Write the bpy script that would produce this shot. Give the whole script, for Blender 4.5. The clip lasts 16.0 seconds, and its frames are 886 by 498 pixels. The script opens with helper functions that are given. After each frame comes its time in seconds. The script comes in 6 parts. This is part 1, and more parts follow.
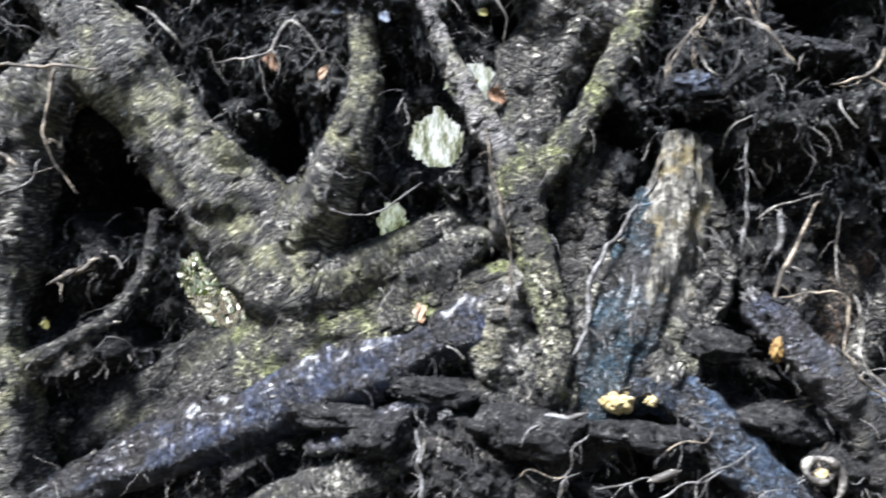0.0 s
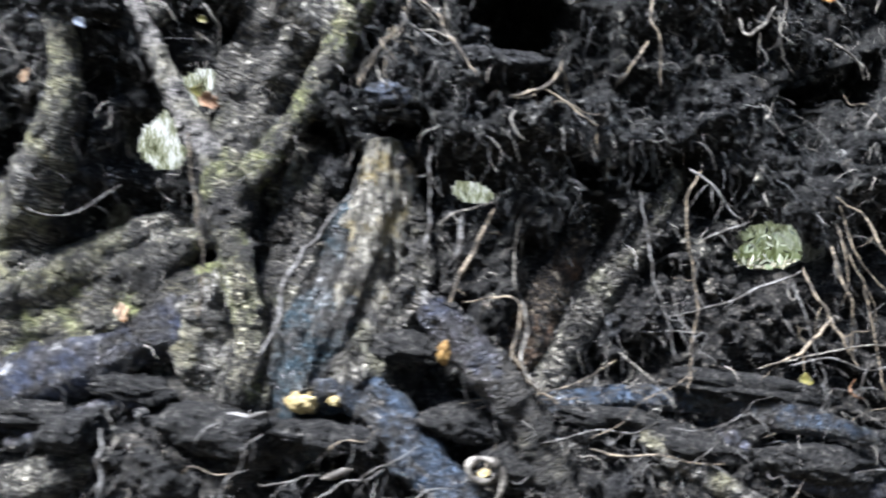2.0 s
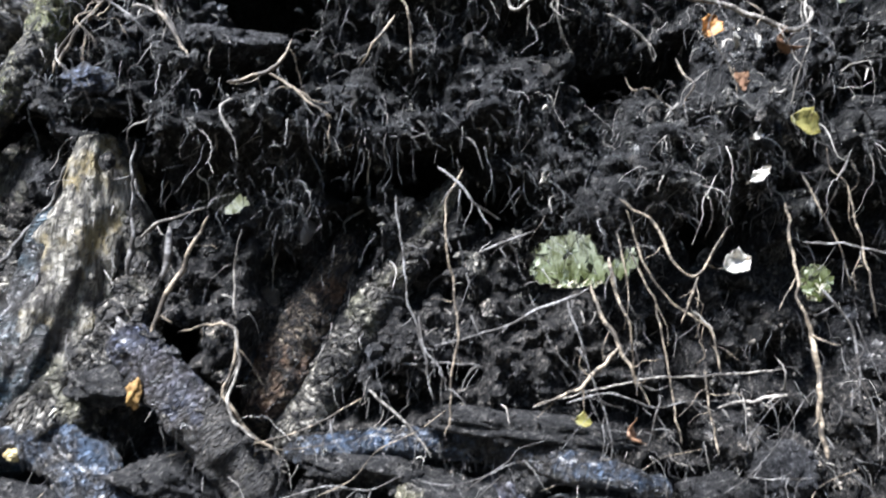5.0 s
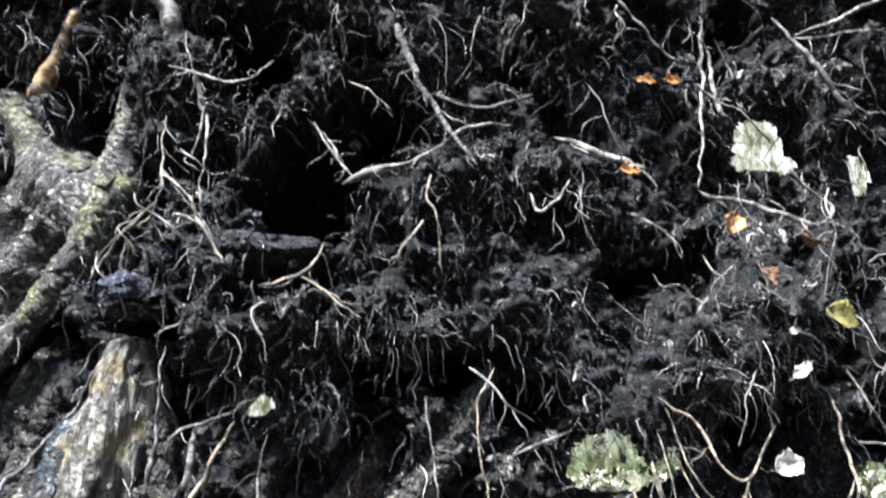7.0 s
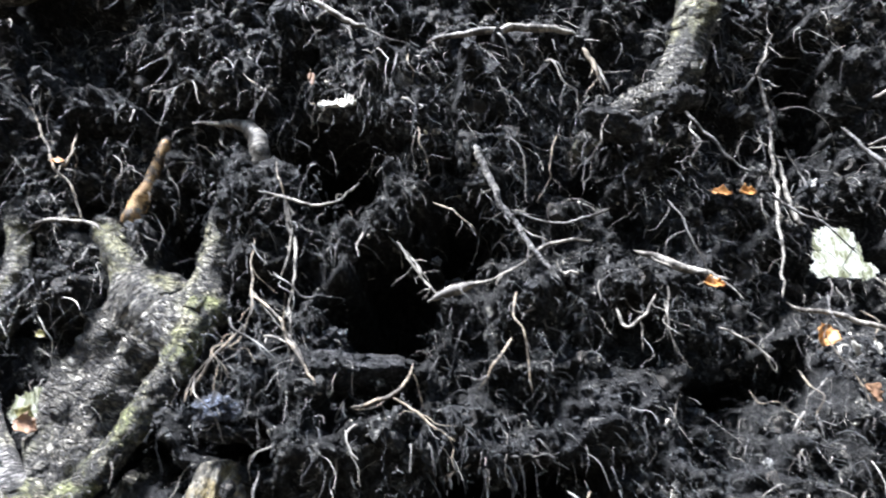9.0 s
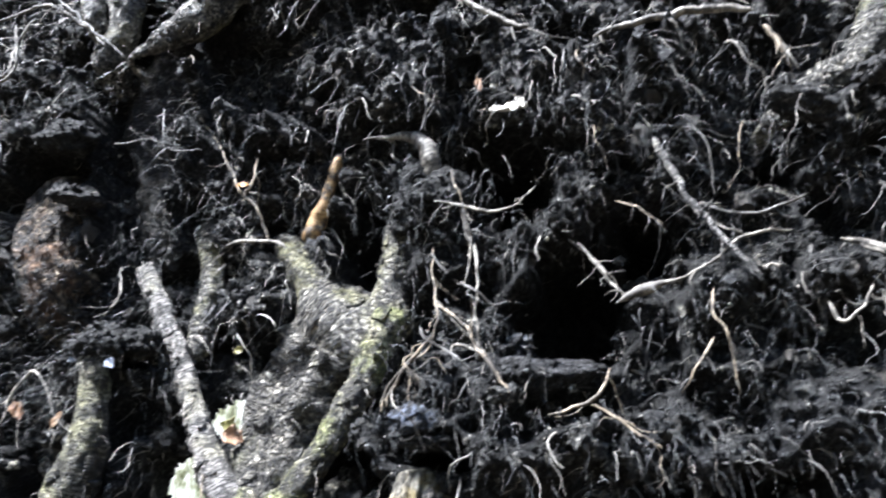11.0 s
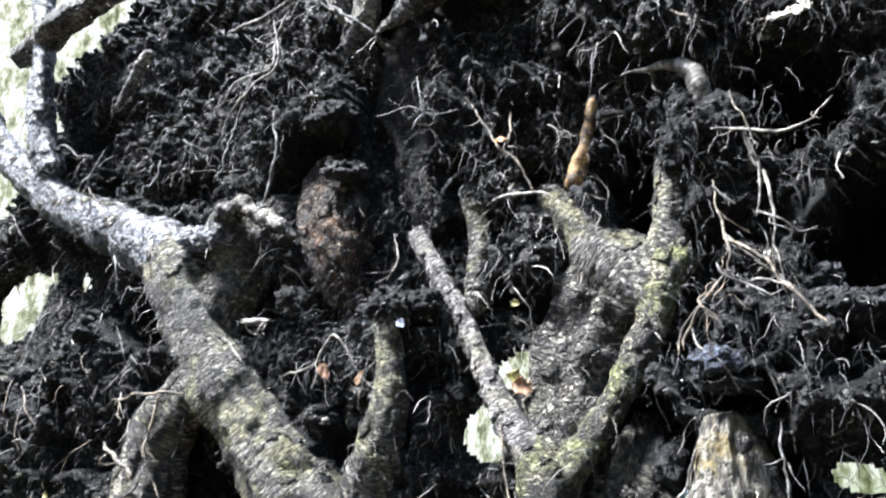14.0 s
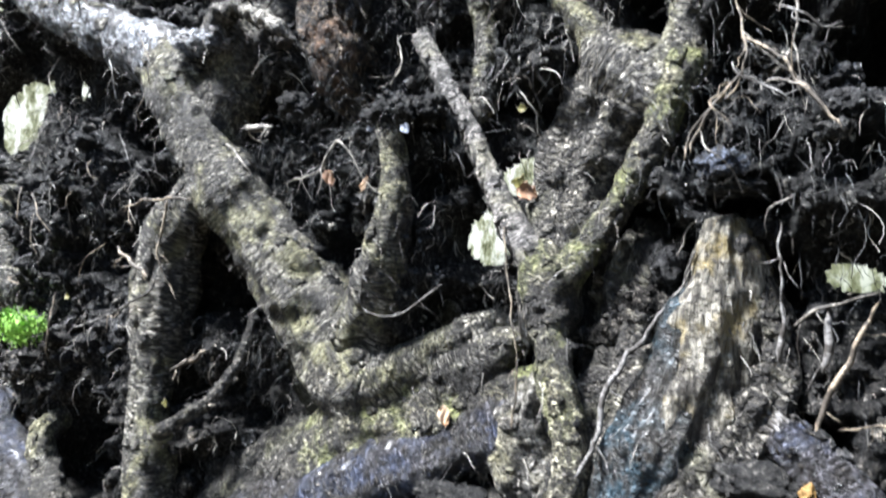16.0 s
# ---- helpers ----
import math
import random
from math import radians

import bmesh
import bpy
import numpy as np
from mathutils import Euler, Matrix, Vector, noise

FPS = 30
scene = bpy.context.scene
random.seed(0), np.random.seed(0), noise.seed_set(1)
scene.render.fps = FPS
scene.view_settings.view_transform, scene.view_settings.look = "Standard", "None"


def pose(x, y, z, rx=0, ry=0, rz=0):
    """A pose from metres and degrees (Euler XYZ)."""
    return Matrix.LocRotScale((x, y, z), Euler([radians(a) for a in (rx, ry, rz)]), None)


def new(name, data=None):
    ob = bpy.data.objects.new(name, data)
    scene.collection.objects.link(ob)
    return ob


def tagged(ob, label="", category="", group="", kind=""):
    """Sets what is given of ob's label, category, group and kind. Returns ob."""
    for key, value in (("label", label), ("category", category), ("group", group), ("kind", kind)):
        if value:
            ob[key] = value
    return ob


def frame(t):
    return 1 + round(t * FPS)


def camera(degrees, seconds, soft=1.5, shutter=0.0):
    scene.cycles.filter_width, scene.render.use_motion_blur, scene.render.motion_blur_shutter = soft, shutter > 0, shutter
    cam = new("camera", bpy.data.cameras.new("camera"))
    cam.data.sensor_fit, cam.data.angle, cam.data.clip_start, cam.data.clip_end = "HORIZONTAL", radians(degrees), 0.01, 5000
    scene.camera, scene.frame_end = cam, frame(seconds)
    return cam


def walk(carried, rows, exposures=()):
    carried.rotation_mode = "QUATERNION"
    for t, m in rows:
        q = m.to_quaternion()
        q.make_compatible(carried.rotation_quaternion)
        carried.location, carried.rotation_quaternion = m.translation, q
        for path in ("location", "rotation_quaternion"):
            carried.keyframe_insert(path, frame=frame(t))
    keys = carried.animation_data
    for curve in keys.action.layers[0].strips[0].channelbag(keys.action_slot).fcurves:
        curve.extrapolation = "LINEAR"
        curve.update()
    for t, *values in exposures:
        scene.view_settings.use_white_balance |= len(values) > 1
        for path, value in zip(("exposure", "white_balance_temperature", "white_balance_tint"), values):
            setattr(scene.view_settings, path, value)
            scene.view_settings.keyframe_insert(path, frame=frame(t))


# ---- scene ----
# ---------- camera ----------
cam = camera(61.0, 16.0, 2.0, 0.7)
METRES, EYE, TILT, LEAN, TURN = 1.7, 1.3, 0.0, 0.0, 0.0
ROWS = [
    (0.0, 0.0, 0.0, 0.0, 0.0, 0.0, 0.0),
    (0.5, 0.0717, -0.0179, -0.009, -0.16, 1.25, 0.51),
    (1.0, 0.1358, -0.0769, -0.0013, -0.79, 0.54, 0.39),
    (1.5, 0.2137, -0.0827, 0.0071, -2.41, 0.43, 0.94),
    (2.0, 0.3518, -0.0251, 0.0046, -0.89, 0.12, -0.84),
    (2.5, 0.4552, 0.0116, 0.0065, 0.0, -0.69, -0.65),
    (3.0, 0.4726, 0.0495, -0.004, -3.69, -1.13, -0.24),
    (5.5, 0.6384, 0.1227, -0.0036, -1.75, 5.43, -0.2),
    (6.0, 0.6319, 0.1237, 0.0037, -1.27, 10.44, -0.16),
    (6.5, 0.6219, 0.1265, 0.0096, -1.1, 13.31, -0.06),
    (7.0, 0.6132, 0.1279, 0.0135, -0.65, 16.12, 0.4),
    (7.5, 0.6021, 0.1209, 0.0217, -0.35, 18.79, 0.15),
    (8.0, 0.5895, 0.1153, 0.0279, 0.02, 20.52, 0.22),
    (10.5, 0.5132, 0.1042, 0.052, 9.29, 24.2, 0.08),
    (11.0, 0.5006, 0.1118, 0.0493, 12.5, 22.94, -0.18),
    (11.5, 0.4893, 0.1163, 0.0475, 15.72, 22.19, 0.18),
    (12.0, 0.4787, 0.1176, 0.0497, 19.01, 22.03, 0.28),
    (12.5, 0.4639, 0.1145, 0.049, 22.37, 21.78, 0.21),
    (13.0, 0.4479, 0.1103, 0.0482, 25.19, 21.3, 0.0),
    (13.5, 0.4347, 0.1072, 0.0465, 27.64, 20.54, -0.21),
    (14.0, 0.4263, 0.1057, 0.0451, 29.44, 19.47, -0.61),
    (14.5, 0.4249, 0.1081, 0.0441, 29.64, 16.37, -0.66),
    (15.0, 0.424, 0.1126, 0.0382, 29.85, 12.51, -0.96),
    (15.5, 0.4236, 0.1132, 0.0349, 30.17, 9.09, -1.12),
    (16.0, 0.4233, 0.1149, 0.0295, 29.86, 5.81, -0.88),
]
EXPOSURES = [(0.0, 2.08, 5780, 12), (3.0, 2.04, 5800, 12), (5.5, 2.26, 5800, 13), (8.0, 2.52, 5800, 13), (12.0, 2.68, 5830, 12), (14.5, 2.53, 5930, 12), (16.0, 2.34, 5970, 11)]
walk(cam, [(t, pose(0, 0, EYE, TILT, LEAN, TURN) @ pose(METRES * x, METRES * y, METRES * z, 90 + pitch, roll, yaw)) for t, x, y, z, yaw, pitch, roll in ROWS], EXPOSURES)

# ---------- light: bright overcast woodland sky, light from above and from the open side ----------
SUN_FROM = Vector((-0.50, -0.52, 1.2)).normalized()
world = bpy.data.worlds.new("sky")
scene.world = world
world.use_nodes = True
wn = world.node_tree
sky = wn.nodes.new("ShaderNodeTexSky")
sky.sky_type, sky.sun_disc = "NISHITA", False
sky.sun_elevation = math.asin(SUN_FROM.z)
sky.dust_density = 1.0
sky.sun_rotation = math.atan2(SUN_FROM.x, SUN_FROM.y)
wn.links.new(sky.outputs[0], wn.nodes["Background"].inputs[0])
wn.nodes["Background"].inputs[1].default_value = 0.065
sun_data = bpy.data.lights.new("sun", "SUN")
sun_data.energy, sun_data.angle, sun_data.color = 4.8, radians(14), (1.0, 0.985, 0.96)
sun = new("sun", sun_data)
sun.rotation_euler = SUN_FROM.to_track_quat("Z", "Y").to_euler()


# ---------- materials ----------
class Nodes:
    """A material and short ways to add nodes to it."""

    def __init__(self, name, rough=0.8, spec=0.4):
        self.m = bpy.data.materials.new(name)
        self.m.use_nodes = True
        self.t = self.m.node_tree
        self.b = self.t.nodes["Principled BSDF"]
        self.b.inputs["Roughness"].default_value = rough
        self.b.inputs["Specular IOR Level"].default_value = spec

    def add(self, kind, **sockets):
        n = self.t.nodes.new(kind)
        for k, v in sockets.items():
            self.put(v, n.inputs[k.replace("_", " ")])
        return n

    def put(self, v, socket):
        if isinstance(v, bpy.types.NodeSocket):
            self.t.links.new(v, socket)
        else:
            socket.default_value = v

    def coords(self, which, sx=1, sy=1, sz=1):
        c = self.add("ShaderNodeTexCoord")
        return self.add("ShaderNodeMapping", Vector=c.outputs[which], Scale=(sx, sy, sz)).outputs[0]

    def noise(self, vec, scale, detail=4.0, rough=0.6, warp=0.0):
        n = self.add("ShaderNodeTexNoise", Vector=vec, Scale=scale, Detail=detail, Roughness=rough, Distortion=warp)
        return n.outputs["Fac"]

    def ramp(self, fac, stops):
        n = self.add("ShaderNodeValToRGB", Fac=fac)
        e = n.color_ramp.elements
        while len(e) < len(stops):
            e.new(0.5)
        for el, (pos, col) in zip(e, stops):
            el.position, el.color = pos, (*col, 1)
        return n.outputs[0]

    def mix(self, fac, a, b, how="MIX"):
        n = self.t.nodes.new("ShaderNodeMix")
        n.data_type, n.blend_type = "RGBA", how
        for v, s in ((fac, n.inputs[0]), (a, n.inputs[6]), (b, n.inputs[7])):
            self.put((*v, 1) if isinstance(v, tuple) and len(v) == 3 else v, s)
        return n.outputs[2]

    def math(self, how, a, b):
        n = self.t.nodes.new("ShaderNodeMath")
        n.operation = how
        self.put(a, n.inputs[0]), self.put(b, n.inputs[1])
        return n.outputs[0]

    def done(self, color, height=None, strength=0.5, dist=0.004, rough=None):
        self.put(color, self.b.inputs["Base Color"])
        if height is not None:
            bump = self.add("ShaderNodeBump", Strength=strength, Distance=dist, Height=height)
            self.t.links.new(bump.outputs[0], self.b.inputs["Normal"])
        if rough is not None:
            self.put(rough, self.b.inputs["Roughness"])
        return self.m


def bark(name, dark, mid, light, patch, patch_at=0.55, rough=0.75, across=2.0, wet=0.0, muddy=0.52, flow=True, plates=0.5, around=0.9):
    """Root bark: cross cracks and small plates, darker in the grooves, dirt blotches, patches of a second colour, mud
    stains.
    """
    n = Nodes(name, rough, 0.5)
    ob = n.coords("Object")
    skin = n.coords("UV", around, across, 1.0) if flow else n.coords("Object", 1.0, 1.0, 0.7 + 0.5 * across)
    warp = n.add("ShaderNodeTexNoise", Vector=skin, Scale=30.0, Detail=2.0).outputs["Color"]
    bent = n.mix(0.030, skin, warp, "ADD")
    rings = n.noise(bent, 82, 4.0, 0.62, 0.5)
    grain = n.noise(skin, 150, 3.0, 0.6, 0.3)
    cell = n.t.nodes.new("ShaderNodeTexVoronoi")
    cell.feature = "DISTANCE_TO_EDGE"
    n.put(bent, cell.inputs["Vector"])
    cell.inputs["Scale"].default_value = 58.0
    crack = n.ramp(cell.outputs["Distance"], [(0.0, (0, 0, 0)), (0.16, (1, 1, 1))])
    broad, dirt = n.noise(ob, 9, 3, 0.6), n.noise(ob, 24, 5, 0.72)
    col = n.ramp(rings, [(0.43, dark), (0.495, mid), (0.54, mid), (0.63, light)])
    col = n.mix(0.75, col, n.ramp(grain, [(0.34, (0.34, 0.33, 0.32)), (0.50, (0.90, 0.90, 0.90)), (0.66, (1.55, 1.53, 1.48))]), "MULTIPLY")
    col = n.mix(plates, col, n.mix(1.0, n.ramp(crack, [(0.0, (0.10, 0.09, 0.08)), (0.45, (1.1, 1.1, 1.1))]), col, "MULTIPLY"))
    col = n.mix(0.85, col, n.ramp(n.noise(ob, 6, 4, 0.6), [(0.36, (0.42, 0.40, 0.38)), (0.50, (0.95, 0.95, 0.95)), (0.64, (1.5, 1.47, 1.40))]), "MULTIPLY")
    where = n.ramp(broad, [(patch_at - 0.05, (0, 0, 0)), (patch_at + 0.10, (1, 1, 1))])
    tint = n.mix(1.0, n.ramp(rings, [(0.34, (0.2, 0.2, 0.2)), (0.52, (0.9, 0.9, 0.9)), (0.70, (1.7, 1.7, 1.7))]), patch, "MULTIPLY")
    col = n.mix(n.math("MULTIPLY", where, 0.75), col, tint)
    col = n.mix(n.ramp(dirt, [(0.51, (0, 0, 0)), (0.60, (0.85, 0.85, 0.85))]), col, (0.016, 0.014, 0.012))
    wash = n.ramp(grain, [(0.36, (0.008, 0.007, 0.006)), (0.52, (0.034, 0.030, 0.025)), (0.66, (0.11, 0.10, 0.085))])
    streak = n.noise(n.coords("UV", 2.6, 0.5, 1.0), 14, 4, 0.65, 0.4)
    col = n.mix(n.ramp(streak, [(muddy + 0.05, (0, 0, 0)), (muddy + 0.13, (0.8, 0.8, 0.8))]), col, wash)
    mud = n.noise(n.coords("Object"), 5.5, 6, 0.68, 0.3)
    col = n.mix(n.ramp(mud, [(muddy + 0.02, (0, 0, 0)), (muddy + 0.08, (0.85, 0.85, 0.85))]), col, wash)
    steep = n.ramp(rings, [(0.40, (0, 0, 0)), (0.60, (1, 1, 1))])
    h = n.math("ADD", n.math("MULTIPLY", steep, 0.75), n.math("ADD", n.math("MULTIPLY", grain, 0.6), n.math("MULTIPLY", dirt, 1.0)))
    h = n.math("ADD", h, n.math("MULTIPLY", crack, 0.40 * plates))
    r = n.ramp(n.noise(ob, 26, 4), [(0.35, (max(rough - 0.10 * wet - 0.08, 0.2),) * 3), (0.68, (rough + 0.12,) * 3)])
    if wet:
        n.b.inputs["Coat Weight"].default_value = 0.10 * wet
        n.b.inputs["Coat Roughness"].default_value = 0.22
    return n.done(col, h, 1.0, 0.026 - 0.014 * wet, r)


def wood(name, dark, mid, light, stain):
    """Stripped root wood: streaks along the grain, yellow stains, dark rot between."""
    n = Nodes(name, 0.7, 0.4)
    ob = n.coords("Object")
    grain = n.noise(n.coords("Object", 1.0, 1.0, 0.16), 62, 5, 0.66, 0.5)
    fine = n.noise(n.coords("Object", 1.0, 1.0, 0.30), 150, 3, 0.6)
    chips = n.noise(ob, 70, 4, 0.65, 0.4)
    col = n.ramp(grain, [(0.36, dark), (0.47, mid), (0.62, light)])
    col = n.mix(0.7, col, n.ramp(fine, [(0.36, (0.4, 0.4, 0.4)), (0.52, (1, 1, 1)), (0.66, (1.4, 1.4, 1.4))]), "MULTIPLY")
    col = n.mix(n.ramp(n.noise(ob, 16, 4, 0.6), [(0.52, (0, 0, 0)), (0.64, (0.7, 0.7, 0.7))]), col, stain)
    col = n.mix(n.ramp(n.noise(ob, 11, 5, 0.7), [(0.53, (0, 0, 0)), (0.60, (0.85, 0.85, 0.85))]), col, (0.035, 0.030, 0.026))
    col = n.mix(n.ramp(chips, [(0.56, (0, 0, 0)), (0.64, (0.8, 0.8, 0.8))]), col, (0.05, 0.045, 0.04))
    h = n.math("ADD", n.math("MULTIPLY", grain, 1.6), n.math("ADD", chips, n.math("MULTIPLY", fine, 0.4)))
    return n.done(col, h, 1.0, 0.018)


def rootlet_skin(name, dark, light, rough=0.6):
    """Thin root: pale skin with dirt and scars."""
    n = Nodes(name, rough, 0.4)
    ob = n.coords("Object")
    uv = n.coords("UV", 1.0, 3.0, 1.0)
    a = n.noise(uv, 60, 4, 0.65)
    dirt = n.noise(ob, 35, 4, 0.65)
    col = n.ramp(a, [(0.32, dark), (0.66, light)])
    col = n.mix(n.ramp(dirt, [(0.46, (0, 0, 0)), (0.54, (0.88, 0.88, 0.88))]), col, (0.03, 0.025, 0.02))
    return n.done(col, a, 0.5, 0.002)


def soil_material(name, dark, mid, light, blue, gloss=0.62, spec=0.12, layer=None, loose=False):
    n = Nodes(name, 0.9, spec)
    ob = n.coords("Object")
    g = n.add("ShaderNodeNewGeometry")
    big, med, fine = n.noise(ob, 5, 4, 0.6), n.noise(ob, 40, 5, 0.7), n.noise(ob, 240, 4, 0.7)
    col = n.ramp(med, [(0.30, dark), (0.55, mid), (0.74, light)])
    # Paler towards the bottom, from about 1.45 m down, with a noisy edge.
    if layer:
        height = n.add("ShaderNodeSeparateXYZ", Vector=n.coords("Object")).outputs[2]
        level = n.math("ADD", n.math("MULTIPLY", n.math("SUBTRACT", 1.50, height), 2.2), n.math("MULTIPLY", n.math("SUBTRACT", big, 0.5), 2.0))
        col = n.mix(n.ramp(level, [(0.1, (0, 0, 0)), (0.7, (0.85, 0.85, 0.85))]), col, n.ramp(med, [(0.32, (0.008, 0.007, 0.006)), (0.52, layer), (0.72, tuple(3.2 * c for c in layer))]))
    col = n.mix(n.ramp(big, [(0.50, (0, 0, 0)), (0.66, (0.6, 0.6, 0.6))]), col, blue)
    # Darkest where the clot noise, which also drives the bump, is low.
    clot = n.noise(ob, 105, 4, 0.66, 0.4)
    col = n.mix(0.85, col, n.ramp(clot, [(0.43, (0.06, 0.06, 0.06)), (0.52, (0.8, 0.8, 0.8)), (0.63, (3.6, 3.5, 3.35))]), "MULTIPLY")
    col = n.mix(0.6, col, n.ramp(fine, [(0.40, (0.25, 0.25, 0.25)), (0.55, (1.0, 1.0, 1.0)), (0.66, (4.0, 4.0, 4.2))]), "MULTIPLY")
    if loose:
        col = n.mix(0.7, col, n.ramp(g.outputs["Random Per Island"], [(0, (0.1, 0.1, 0.1)), (0.45, (0.5, 0.5, 0.5)), (0.78, (1.4, 1.38, 1.34)), (0.92, (3.6, 3.4, 3.1)), (1, (7.0, 6.7, 6.0))]), "MULTIPLY")
    h = n.math("ADD", n.math("ADD", med, n.math("MULTIPLY", clot, 0.8)), n.math("MULTIPLY", fine, 0.4))
    return n.done(col, h, 1.0, 0.020, n.ramp(med, [(0.3, (0.95,) * 3), (0.75, (gloss,) * 3)]))


def fibre_material(name, stops, rough=0.65):
    n = Nodes(name, rough, 0.35)
    g = n.add("ShaderNodeNewGeometry")
    ob = n.coords("Object")
    col = n.ramp(g.outputs["Random Per Island"], stops)
    col = n.mix(0.6, col, n.ramp(n.noise(ob, 60, 3), [(0.35, (0.35, 0.33, 0.3)), (0.6, (1, 1, 1))]), "MULTIPLY")
    return n.done(col)


def leaf_material(name, a, b, spots, rough=0.55, through=0.0):
    n = Nodes(name, rough, 0.4)
    ob = n.coords("Object")
    f = n.noise(ob, 30, 4, 0.6)
    col = n.ramp(f, [(0.35, a), (0.65, b)])
    col = n.mix(n.ramp(n.noise(ob, 90, 3), [(0.58, (0, 0, 0)), (0.7, (1, 1, 1))]), col, spots)
    return n.done(col, n.noise(ob, 160, 3), 0.3, 0.002)


